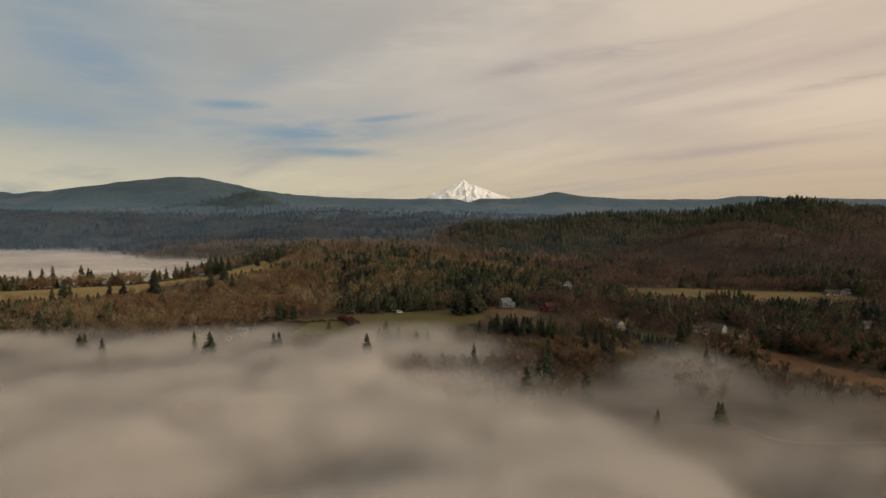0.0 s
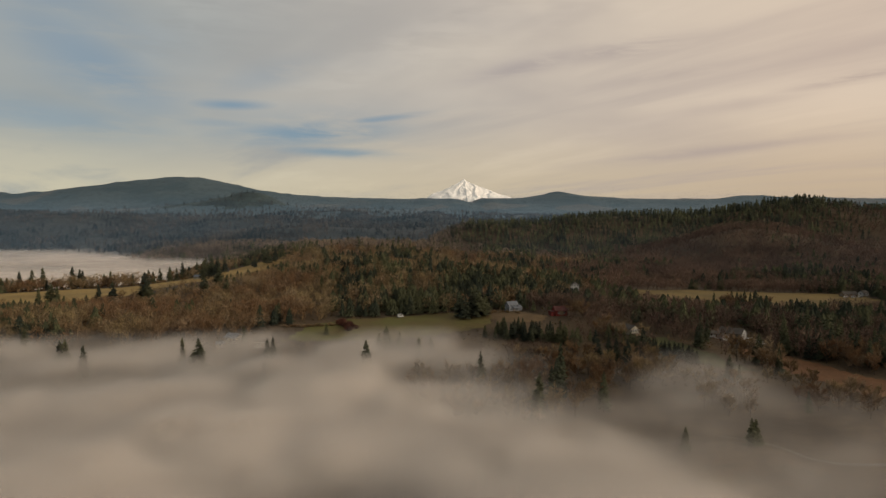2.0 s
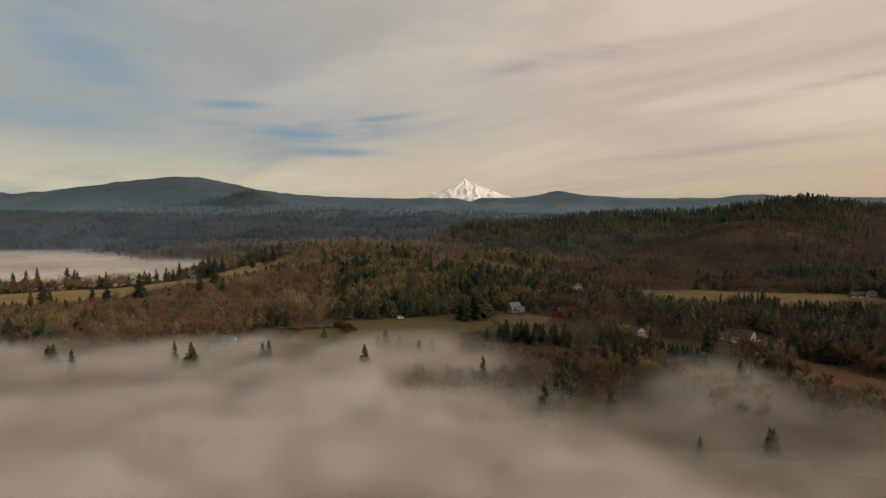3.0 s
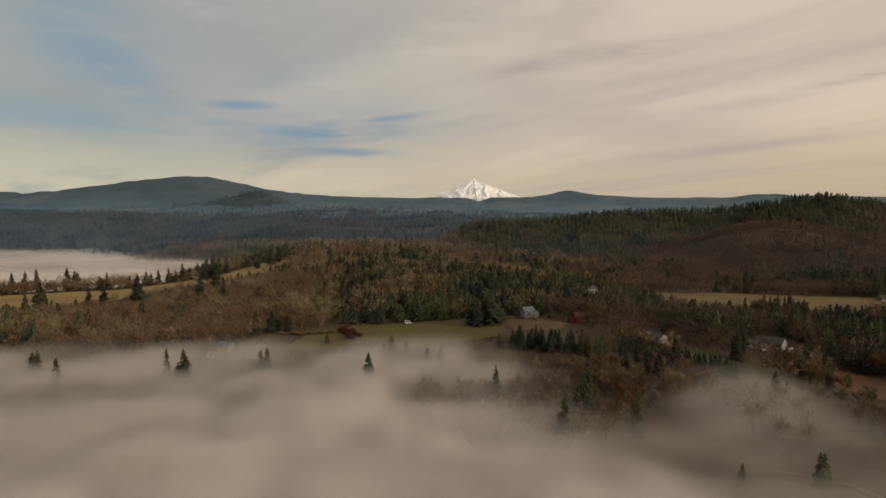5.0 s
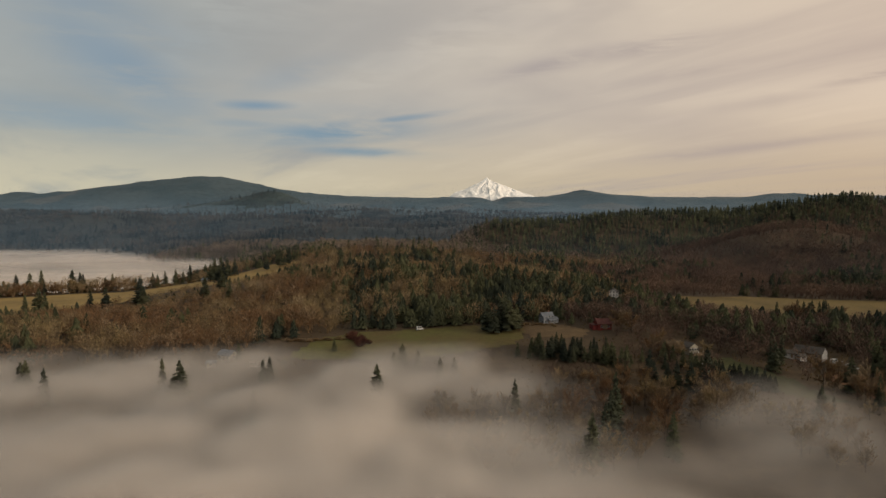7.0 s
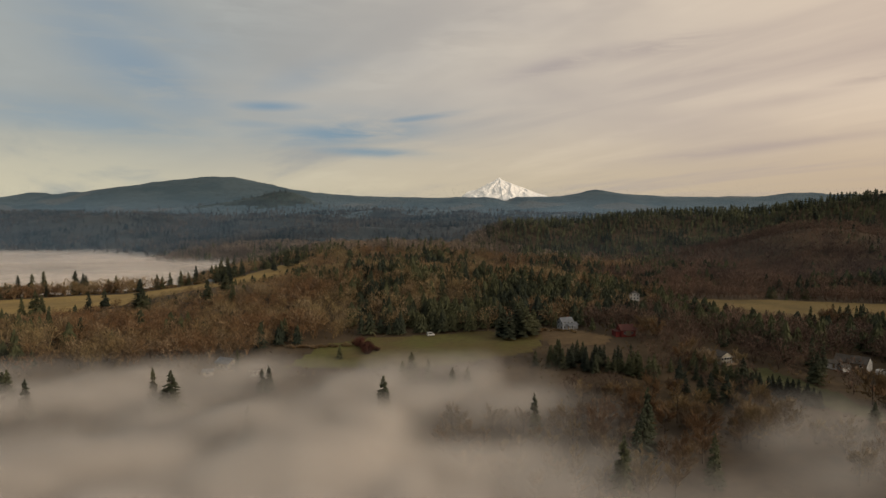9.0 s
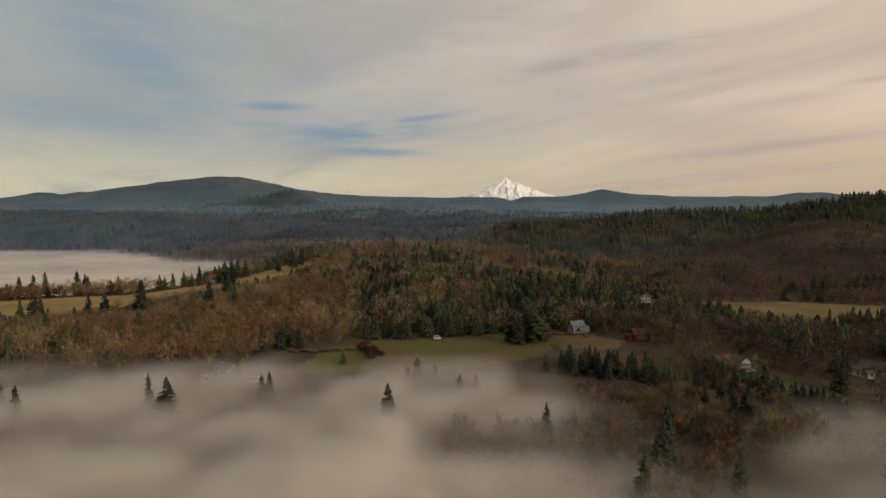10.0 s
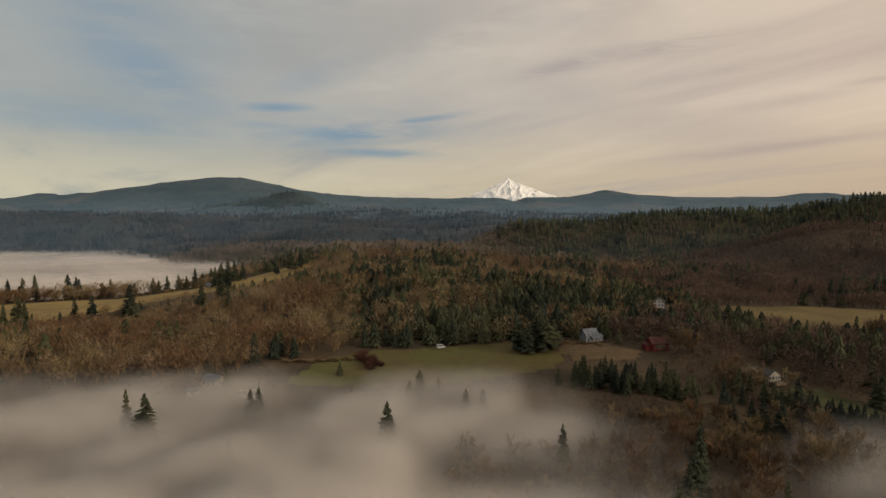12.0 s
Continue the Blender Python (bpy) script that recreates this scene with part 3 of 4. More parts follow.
# x, y, height of the top over sea of mist, model, girth
LONE = ((-217, 410, 14, 1, 1.0), (-184, 383, 11, 2, 1.0), (-180, 380, 12.5, 1, 1.1), (-165, 368, 11.5, 1, 0.9), (21, 210, 3, 2, 0.9), (32, 207, 0, 1, 1.0),
        (-21, 364, 13.5, 3, 0.8), (-12, 418, 12, 2, 1.2), (-4, 418, 8.5, 2, 1.1), (7, 398, 9, 2, 1.0), (14, 402, 8, 3, 1.0), (37, 350, 10, 2, 0.7),
        (97, 246, 3.0, 3, 0.8), (122, 248, 5.0, 2, 0.9), (124.5, 250, 4, 3, 0.9), (72, 327, 18, 0, 0.75), (-120.6, 384, 12.5, 0, 0.8), (-109, 374, 13.5, 3, 1.0))
HEDGED = ((-76, 402, 9, 1, 1.0), (-79, 401, 8, 2, 1.0), (-69, 345, 7, 2, 0.9), (56, 298, 11, 2, 0.8), (86, 305, 9, 1, 0.8), (69, 322, 12, 2, 0.8), (66, 318, 9, 1, 0.9),
          (128, 418, 11, 1, 1.0), (131, 412, 10, 2, 1.0), (126, 424, 12, 1, 1.0), (134, 409, 9, 3, 1.0), (123, 418, 12, 2, 1.0), (-52, 455, 8, 3, 0.9), (-16, 412, 9, 3, 1.0), (-100, 434, 10, 1, 0.8))
for x, y, top, k, girth in LONE + HEDGED:
    high = top - 0.8 - float(ground_height(x, y))
    stand(SPRUCES, k, x, y, high, "lone dark green spruce rising out of the fog", "spruces in the fog", girth * 1.2)
for x, y, high in ((-223, 600, 19), (-216, 588, 15), (-260, 596, 13), (-250, 600, 14), (-290, 588, 13), (-297, 592, 15), (-306, 590, 12), (-177, 612, 15), (-156, 606, 13), (-172, 640, 15),
                   (-412, 775, 18), (-402, 778, 20), (-420, 765, 17), (-372, 782, 19), (-366, 786, 17), (-360, 780, 15), (-334, 790, 14), (-278, 862, 17), (-252, 872, 19), (-247, 878, 21), (-240, 880, 18),
                   (-232, 884, 17), (-262, 868, 15), (-236, 806, 17), (-230, 812, 14), (-212, 760, 15), (-205, 752, 17), (-198, 900, 16), (-188, 930, 19), (-180, 945, 17)):
    stand(SPRUCES, int(high), x, y, 1.3 * high, "dark conifer beside the straw field", "conifers round the straw field", 1.15)
# bare trees round the bungalow and the barn
for x, y, high in ((128, 424, 10), (131, 420, 11), (124, 430, 12), (134, 426, 9), (119, 424, 12), (112, 466, 11), (116, 470, 13), (120, 462, 12), (146, 421, 10)):
    stand(BARES, high, x, y, high, "leafless brown tree close to the buildings", "bare trees by the buildings", 1.1)
# tall firs between the meadow and the house
for x, y, high in ((41, 478, 17), (46, 484, 21), (51, 480, 19), (49, 490, 22), (38, 486, 18), (56, 488, 15)):
    stand(SPRUCES, high, x, y, high, "tall broad green fir at the meadow's edge", "firs beside the house", 1.35)
# the row along the far edge of the straw field
SCRUB_SPOTS = []
ROW = ((-560, 662), (-420, 738), (-349, 766), (-305, 772), (-285, 800), (-268, 862))
for (ax, ay), (bx, by) in zip(ROW, ROW[1:]):
    for k in range(max(4, int(math.hypot(bx - ax, by - ay) / 5.5))):
        f, ever = rng.uniform(), rng.uniform() < 0.4
        stand(SPRUCES if ever else BARES, k, ax + (bx - ax) * f + rng.normal(0, 3), ay + (by - ay) * f + rng.normal(0, 4), rng.uniform(11, 19) if ever else rng.uniform(8, 14),
              "dark conifer beside the straw field" if ever else "leafless tree in the row behind the straw field", "row behind the straw field", 1.1)
for k in range(70):
    a, b = ROW[k % 5], ROW[k % 5 + 1]
    f = rng.uniform()
    SCRUB_SPOTS.append((a[0] + (b[0] - a[0]) * f + rng.normal(0, 2), a[1] + (b[1] - a[1]) * f + rng.normal(0, 2)))
for k in range(26):
    ever = k % 2 == 0
    stand(SPRUCES if ever else BARES, k, rng.uniform(247, 288), rng.uniform(522, 542), rng.uniform(12, 18) if ever else rng.uniform(10, 15),
          "dark conifer in front of the straw-coloured field" if ever else "leafless tree in front of the straw-coloured field", "trees before the rear field", 1.1)
# rows of young spruces below the house and along the lawn
for k in range(62):
    f = k / 61
    stand(SPRUCES, k, 55 + 46 * f + rng.normal(0, 3.5), 437 - 22 * f + rng.normal(0, 5.0), rng.uniform(5, 12), "young spruce in a thick row below the yard", "row of young spruces", 1.1)
for k in range(26):
    f = k / 25
    stand(SPRUCES, k, 134 + 26 * f + rng.normal(0, 1.2), 405 - 26 * f + rng.normal(0, 2.0), rng.uniform(6.5, 10), "dark evergreen in a hedge row beside the lawn", "hedge row of evergreens", 1.2)

singles = {True: 130, False: 270}
for step, y0, y1, near in ((6.3, 290, 700, True), (8.0, 700, 1000, True), (8.4, 1000, 1650, False)):
    x, y, ever = scatter(step, y0, y1)
    if y0 < 300:
        order = np.argsort(y)
        for kind in (True, False):
            mine = order[ever[order] == kind][: singles[kind]]
            sizes = tree_sizes(x, y, *((12, 22) if kind else (10, 17)))
            for k, i in enumerate(mine):
                stand(SPRUCES if kind else BARES, k, x[i], y[i], sizes[i], group="conifers of the near wood" if kind else "bare trees of the near wood")
            keep = np.ones(len(x), bool)
            keep[mine] = False
            x, y, ever = x[keep], y[keep], ever[keep]
            order = np.argsort(y)
    wood("conifer_wood", "dark green conifers in a dense winter wood", EVER_MID if near else EVER_FAR, M_CONIFER, x[ever], y[ever], 8, 18, 1.35)
    # bare trees right of this line get the darkened twig colour
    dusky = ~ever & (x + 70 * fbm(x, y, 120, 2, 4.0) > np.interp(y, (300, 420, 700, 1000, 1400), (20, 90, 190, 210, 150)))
    light = ~ever & ~dusky
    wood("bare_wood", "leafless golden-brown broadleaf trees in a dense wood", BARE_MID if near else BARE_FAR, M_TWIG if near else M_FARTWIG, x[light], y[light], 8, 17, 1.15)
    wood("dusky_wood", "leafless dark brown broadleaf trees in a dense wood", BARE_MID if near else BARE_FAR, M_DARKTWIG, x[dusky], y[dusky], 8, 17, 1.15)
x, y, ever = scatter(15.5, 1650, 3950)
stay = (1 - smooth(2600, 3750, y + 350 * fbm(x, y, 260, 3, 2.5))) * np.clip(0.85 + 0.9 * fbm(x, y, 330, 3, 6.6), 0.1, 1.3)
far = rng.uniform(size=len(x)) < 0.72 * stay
wood("distant_wood", "distant dark conifer forest on the slopes, tinted blue-grey for haze", EVER_FAR, M_FARWOOD, x[far], y[far], 9, 17, 2.1)


def undergrowth():
    """Low scrub and bramble on the floor of the near woods."""
    s = Slivers(400)
    for _ in range(14):
        a, f = s.r.uniform(0, 6.28), s.r.uniform(0.1, 1)
        s.blade((math.cos(a) * f * 0.5, math.sin(a) * f * 0.5, 0), (math.cos(a) * f * 0.9, math.sin(a) * f * 0.9, s.r.uniform(0.5, 1.0)), 0.07)
    xs, ys = np.meshgrid(np.arange(-420, 420, 4.4), np.arange(235, 640, 4.4))
    x, y = (xs + rng.uniform(-2.2, 2.2, xs.shape)).ravel(), (ys + rng.uniform(-2.2, 2.2, ys.shape)).ravel()
    ok = ~in_field(x, y, 1.0) & (x > -0.8 * y - 20) & (x < 0.8 * y + 20) & ((y > 425) | ((x > 45) & (y > 340))) & (rng.uniform(size=len(x)) < 0.75 + 0.5 * fbm(x, y, 40, 2, 9.0))
    for hx, hy, reach in HOUSES:
        ok &= (x - hx) ** 2 + (y - hy) ** 2 > (0.7 * reach) ** 2
    x, y = x[ok], y[ok]
    v, t = planted([s.done()], x, y, rng.uniform(0.7, 2.2, len(x)), 1.0)
    tagged(new("undergrowth", mesh_of("undergrowth", v, t, M_SCRUB)), "low brown scrub and bramble between the trees", "scrub", kind="stuff")


undergrowth()

# ---- buildings and small things ----


def part(name, shape, material, parent, label=""):
    """Links a mesh as one object under a thing or a part."""
    v, f = shape
    me = bpy.data.meshes.new(name)
    me.from_pydata([tuple(p) for p in v], [], [tuple(q) for q in f])
    me.materials.append(material)
    ob = new(name, me)
    ob.parent = parent
    return tagged(ob, label)


def box(cx, cy, cz, lx, ly, lz):
    """A block with its lower face at cz."""
    v = [(cx + sx * lx / 2, cy + sy * ly / 2, cz + sz * lz) for sz in (0, 1) for sx, sy in ((-1, -1), (1, -1), (1, 1), (-1, 1))]
    f = [(0, 3, 2, 1), (4, 5, 6, 7), (0, 1, 5, 4), (1, 2, 6, 5), (2, 3, 7, 6), (3, 0, 4, 7)]
    return v, f


def joined(*shapes):
    v, f = [], []
    for sv, sf in shapes:
        f += [tuple(i + len(v) for i in q) for q in sf]
        v += list(sv)
    return v, f


def gable_body(l, w, h, rise):
    """Walls with gables at both ends of a ridge along x."""
    v = [(sx * l / 2, sy * w / 2, z) for sx in (-1, 1) for sy, z in ((-1, -1.5), (1, -1.5), (1, h), (-1, h))]
    v += [(-l / 2, 0, h + rise), (l / 2, 0, h + rise)]
    return v, [(0, 3, 8, 2, 1), (4, 5, 6, 9, 7), (0, 4, 7, 3), (1, 2, 6, 5), (0, 1, 5, 4), (3, 7, 9, 8), (2, 8, 9, 6)]


def slope(l, w, h, rise, side, over=0.5, thick=0.22):
    """One roof slope with its overhang, lifted clear of the walls."""
    k = rise / (w / 2)
    low, high = (side * (w / 2 + over), h - k * over), (0.0, h + rise)
    v = [(sx * (l / 2 + over), y, z + up) for up in (0.04, thick + 0.04) for sx in (-1, 1) for y, z in (low, high)]
    return v, [(0, 1, 3, 2), (4, 6, 7, 5), (0, 4, 5, 1), (2, 3, 7, 6), (0, 2, 6, 4), (1, 5, 7, 3)]


def window(parent, x, y, z, wide, high, face, n_name="window"):
    """face: 'x-', 'x+', 'y-' or 'y+', the wall in which it sits."""
    s = -1 if face[1] == "-" else 1
    if face[0] == "y":
        frame_shape = joined(box(x, y + s * 0.05, z, wide + 0.24, 0.10, 0.12), box(x, y + s * 0.05, z + high - 0.12, wide + 0.24, 0.10, 0.12),
                             box(x - wide / 2 - 0.06, y + s * 0.05, z + 0.12, 0.12, 0.10, high - 0.24), box(x + wide / 2 + 0.06, y + s * 0.05, z + 0.12, 0.12, 0.10, high - 0.24))
        pane = box(x, y + s * 0.02, z + 0.12, wide - 0.01, 0.03, high - 0.24)
    else:
        frame_shape = joined(box(x + s * 0.05, y, z, 0.10, wide + 0.24, 0.12), box(x + s * 0.05, y, z + high - 0.12, 0.10, wide + 0.24, 0.12),
                             box(x + s * 0.05, y - wide / 2 - 0.06, z + 0.12, 0.10, 0.12, high - 0.24), box(x + s * 0.05, y + wide / 2 + 0.06, z + 0.12, 0.10, 0.12, high - 0.24))
        pane = box(x + s * 0.02, y, z + 0.12, 0.03, wide - 0.01, high - 0.24)
    w = part(n_name, frame_shape, M_WHITE, parent)
    part("pane", pane, M_GLASS, w, "dark window glass")
    return w


def building(name, label, category, x, y, turn, l, w, h, rise, wall, roof, front=3, ends=1, door=True, storeys=1, chimney=False):
    """A gabled building with its ridge along its own x; the front looks towards -y."""
    z = float(ground_height(x, y)) + 0.25
    b = tagged(new(name), label, category)
    b.matrix_world = pose(x, y, z, 0, 0, turn)
    part("wall", gable_body(l, w, h, rise), wall, b)
    for side in (-1, 1):
        part("roof", slope(l, w, h, rise, side), roof, b)
    for s in range(storeys):
        level = 0.9 + 2.6 * s
        for k in range(front):
            px = (k + 0.5) / front * l - l / 2
            if door and s == 0 and k == front // 2:
                part("door", box(px, -w / 2 - 0.04, 0.0, 1.0, 0.08, 2.05), M_WOOD, b)
            else:
                window(b, px, -w / 2, level, 1.1, 1.35, "y-")
        for k in range(ends):
            py = (k + 0.5) / ends * w - w / 2
            window(b, -l / 2, py, level, 1.0, 1.35, "x-")
            window(b, l / 2, py, level, 1.0, 1.35, "x+")
    if chimney:
        part("chimney", box(l * 0.22, w * 0.12, h + rise * 0.55, 0.7, 0.7, rise * 0.45 + 0.9), M_BRICK, b)
    return b


M_BRICK = surface("brick", two_tone((0.16, 0.07, 0.05), (0.22, 0.10, 0.07), 0.5, 4.0), 0.85)

house = building("farmhouse", "pale blue-grey two-storey farmhouse with a metal roof", "house", 76, 494, 22, 7.6, 6.2, 3.9, 2.9, M_GREY, M_METAL, 3, 2, True, 2, True)
part("porch_roof", slope(5.0, 5.0, 2.3, 0.9, -1, 0.2), M_METAL, house).location = (1.6, -2.9, 0.1)
part("porch_floor", box(1.6, -4.2, -0.5, 5.2, 2.2, 0.55), M_WOOD, house)
for k in range(4):
    part("porch_post", box(-0.7 + 1.5 * k, -5.1, 0.05, 0.16, 0.16, 2.15), M_WHITE, house)
lean_to = part("side_wing", gable_body(3.6, 5.0, 2.4, 1.2), M_GREY, house)
lean_to.location = (5.6, 0.4, 0)
for side in (-1, 1):
    part("wing_roof", slope(3.6, 5.0, 2.4, 1.2, side, 0.35), M_METAL, house).location = (5.6, 0.4, 0.05)

barn = building("barn", "dark red wooden barn with a dull red roof", "barn", 106, 473, 8, 8.5, 7.0, 3.2, 2.5, M_RED, M_RUST, 2, 1, False)
part("barn_door", box(0.0, -3.56, 0.0, 3.0, 0.1, 2.9), M_WOOD, barn, "weathered wooden barn door")
part("lean_to", box(-5.6, 0.5, -1.0, 2.7, 6.0, 3.3), M_RED, barn)
part("lean_to_roof", box(-5.7, 0.5, 2.32, 3.1, 6.6, 0.2), M_RUST, barn)

low = building("bungalow", "low brown-roofed house with a white columned gable end", "house", 141, 433, 112, 11.0, 7.0, 2.7, 2.0, M_CREAM, M_SHINGLE, 4, 4, True)
part("wing", gable_body(8.0, 5.5, 2.6, 1.6), M_CREAM, low).matrix_basis = pose(4.5, 5.0, 0, 0, 0, 90)
for side in (-1, 1):
    part("wing_roof", slope(8.0, 5.5, 2.6, 1.6, side, 0.4), M_SHINGLE, low).matrix_basis = pose(4.5, 5.0, 0.05, 0, 0, 90)
part("deck", box(-7.3, 0.0, -1.2, 3.2, 7.0, 1.3), M_WOOD, low)
for k in range(5):
    part("column", box(-8.7, -3.2 + 1.6 * k, 0.1, 0.22, 0.22, 2.5), M_WHITE, low)
part("gable_trim", box(-8.7, 0.0, 2.6, 0.25, 7.0, 0.35), M_WHITE, low)

wall_thing = tagged(new("garden_wall"), "low white retaining wall below the house", "wall")
wall_thing.matrix_world = pose(139, 413, float(ground_height(139, 413)), 0, 0, -8)
part("wall", box(0, 0, -0.5, 5.0, 0.4, 1.6), M_WHITE, wall_thing)
part("coping", box(0, 0, 1.1, 5.2, 0.6, 0.15), M_CREAM, wall_thing)

farm = building("farm_barn", "long farm building with a dark roof and white gable", "barn", 207, 430, -48, 14.0, 8.0, 2.8, 2.8, M_WOOD, M_SHINGLE, 3, 2, True)
part("gable_front", gable_body(0.3, 8.0, 2.8, 2.7), M_WHITE, farm, "white painted gable").location = (7.2, 0, 0)
building("farm_shed", "small white shed with a dark roof", "shed", 194, 428, -20, 6.0, 4.5, 2.4, 1.3, M_WHITE, M_SHINGLE, 2, 1, True)
building("cottage", "small white shed with a dark roof", "shed", 199, 424, 10, 4.0, 3.2, 2.1, 1.0, M_WHITE, M_SHINGLE, 1, 1, False)
building("wood_house", "white gabled house among dark conifers", "house", 160, 640, 75, 9.0, 7.5, 4.2, 2.6, M_WHITE, M_SHINGLE, 3, 3, True, 2)
building("mist_house", "white house half hidden in the fog", "house", -88, 428, 6, 8.0, 6.5, 3.2, 1.6, M_WHITE, M_SHINGLE, 4, 2, True)
building("mist_house", "pale gabled house with a grey roof in the fog", "house", -107, 439, -30, 9.0, 6.5, 2.8, 2.2, M_CREAM, M_METAL, 3, 1, True)
building("mist_shed", "small pale shed in the fog", "shed", -112, 426, 12, 4.5, 3.5, 2.2, 1.0, M_CREAM, M_METAL, 1, 1, False)
building("field_barn", "small pale barn beside the straw field", "barn", -246, 822, -14, 9.0, 6.0, 2.6, 1.8, M_CREAM, M_METAL, 2, 1, True)
building("ridge_farm", "long brown farmhouse at the foot of the ridge", "house", 421, 628, 4, 14.0, 7.0, 2.8, 2.0, M_WOOD, M_SHINGLE, 5, 1, True)
building("ridge_shed", "small white outbuilding at the foot of the ridge", "shed", 443, 638, 25, 8.0, 5.5, 2.6, 1.8, M_WHITE, M_SHINGLE, 2, 1, False)
building("hollow_house", "small pale house among bare trees", "house", 327, 449, 15, 8.0, 6.0, 2.6, 1.7, M_CREAM, M_SHINGLE, 3, 1, True)


def disc(cx, cy, cz, r, wide, n=14):
    v = [(cx + r * math.cos(2 * math.pi * k / n), cy + s * wide / 2, cz + r * math.sin(2 * math.pi * k / n)) for s in (-1, 1) for k in range(n)]
    return v, [tuple(range(n))[::-1], tuple(range(n, 2 * n))] + [(k, (k + 1) % n, n + (k + 1) % n, n + k) for k in range(n)]


def profile(points, wide):
    """A side outline in x and z, drawn out across y."""
    n = len(points)
    v = [(x, s * wide / 2, z) for s in (-1, 1) for x, z in points]
    return v, [tuple(range(n))[::-1], tuple(range(n, 2 * n))] + [(k, n + k, n + (k + 1) % n, (k + 1) % n)[::-1] for k in range(n)]


def vehicle(name, label, category, x, y, turn, l, h, wide, nose):
    """A parked car or van: body, windows, four wheels."""
    c = tagged(new(name), label, category)
    c.matrix_world = pose(x, y, float(ground_height(x, y)) + 0.36, 0, 0, turn)
    a = l / 2
    part("body", profile([(-a, 0.35), (a, 0.35), (a, h * 0.5), (a - nose, h * 0.58), (a - nose - 0.6, h - 0.06), (a - nose - 0.9, h), (-a + 0.25, h), (-a, h - 0.25)], wide), M_WHITE, c)
    for s in (-1, 1):
        part("side_window", profile([(-a + 0.5, h * 0.62), (a - nose - 0.45, h * 0.62), (a - nose - 0.85, h * 0.9), (-a + 0.5, h * 0.9)], 0.02), M_GLASS, c).location = (0, s * (wide / 2 + 0.012), 0)
    part("windscreen", box(a - nose - 0.22, 0, h * 0.62, 0.05, wide - 0.3, h * 0.24), M_GLASS, c)
    for sx in (-1, 1):
        for s in (-1, 1):
            wheel = part("wheel", disc(sx * (a - 0.8), s * (wide / 2 - 0.08), 0.34, 0.34, 0.22), M_RUBBER, c)
            part("rim", disc(sx * (a - 0.8), s * (wide / 2 + 0.035), 0.34, 0.19, 0.02), M_METAL, wheel)
    return c


vehicle("camper_van", "white camper van parked at the meadow's edge", "van", -4, 498, 24, 4.4, 2.3, 1.9, 0.7)
vehicle("van", "white van parked beside the farm building", "van", 217, 417, -30, 5.2, 2.2, 2.0, 0.9)
vehicle("trailer_van", "white van parked beside the farm building", "van", 213.5, 419.5, 40, 5.8, 2.6, 2.2, 0.6)
vehicle("car", "white car parked in the farm yard", "car", 219.5, 412, -55, 4.4, 1.5, 1.8, 1.2)
for x, y, turn in ((412, 618, 5), (419, 617, -8), (427, 619, 12), (448, 627, 30)):
    vehicle("car", "pale car parked below the ridge", "car", x, y, turn, 4.5, 1.5, 1.8, 1.2)

# the gravel lane under the thin mist
lane_line = [(120, 268), (127, 260), (133.5, 252.5), (139, 242), (147, 238.5), (158, 237.5), (175, 238), (205, 236), (250, 228)]
fine_line = []
for (ax, ay), (bx, by) in zip(lane_line, lane_line[1:]):
    fine_line += [(ax + (bx - ax) * k / 6, ay + (by - ay) * k / 6) for k in range(6)]
lv, lf = [], []
for k, ((ax, ay), (bx, by)) in enumerate(zip(fine_line, fine_line[1:])):
    d = Vector((bx - ax, by - ay)).normalized() * 1.1
    for s in (-1, 1):
        px, py = ax - s * d.y, ay + s * d.x
        lv.append((px, py, float(ground_height(px, py)) + 0.3))
    if k:
        lf.append((2 * k - 2, 2 * k - 1, 2 * k + 1, 2 * k))
lane = bpy.data.meshes.new("lane")
lane.from_pydata(lv, [], lf)
lane.materials.append(M_LANE)
tagged(new("lane", lane), "narrow pale gravel lane through the fields", "road", kind="structure")


def shrub_shape(seed):
    s = Slivers(seed)
    for _ in range(150):
        a, f = s.r.uniform(0, 6.28), math.sqrt(s.r.uniform(0, 1))
        p = np.array((math.cos(a) * f * 0.25, math.sin(a) * f * 0.25, 0))
        q = np.array((math.cos(a) * f * 0.75, math.sin(a) * f * 0.75, s.r.uniform(0.5, 1.0) * (1.05 - 0.5 * f * f)))
        s.blade(p, q, 0.03)
        m = p + (q - p) * 0.6
        s.blade(m, q + s.r.normal(0, 0.12, 3), 0.02)
    return s.done()


SHRUBS = [mesh_of("shrub", *shrub_shape(200 + k), m) for k, m in enumerate((M_SHRUB, M_SHRUB, M_TWIG, M_TWIG))]


def shrub(k, x, y, high, label, group):
    ob = new("shrub", SHRUBS[k])
    ob.matrix_world = Matrix.Translation((x, y, float(ground_height(x, y)) + 0.2)) @ Matrix.Rotation(rng.uniform(0, 6.28), 4, "Z") @ Matrix.Diagonal((high * 1.2, high * 1.2, high, 1))
    tagged(ob, label, "shrub", group)


for k in range(22):
    f = k / 21
    shrub(k % 2, -46 + 9 * f + rng.normal(0, 1.5), 486 - 22 * f + rng.normal(0, 1.5), rng.uniform(2.5, 4.5), "reddish leafless shrub in a hedge across the meadow", "red hedge")
for k in range(30):
    f = k / 29
    shrub(2 + k % 2, -82 + 40 * f + rng.normal(0, 1.0), 476 + 3 * f + rng.normal(0, 1.2), rng.uniform(1.2, 2.4), "low brown shrub along the meadow's edge", "brown hedge")
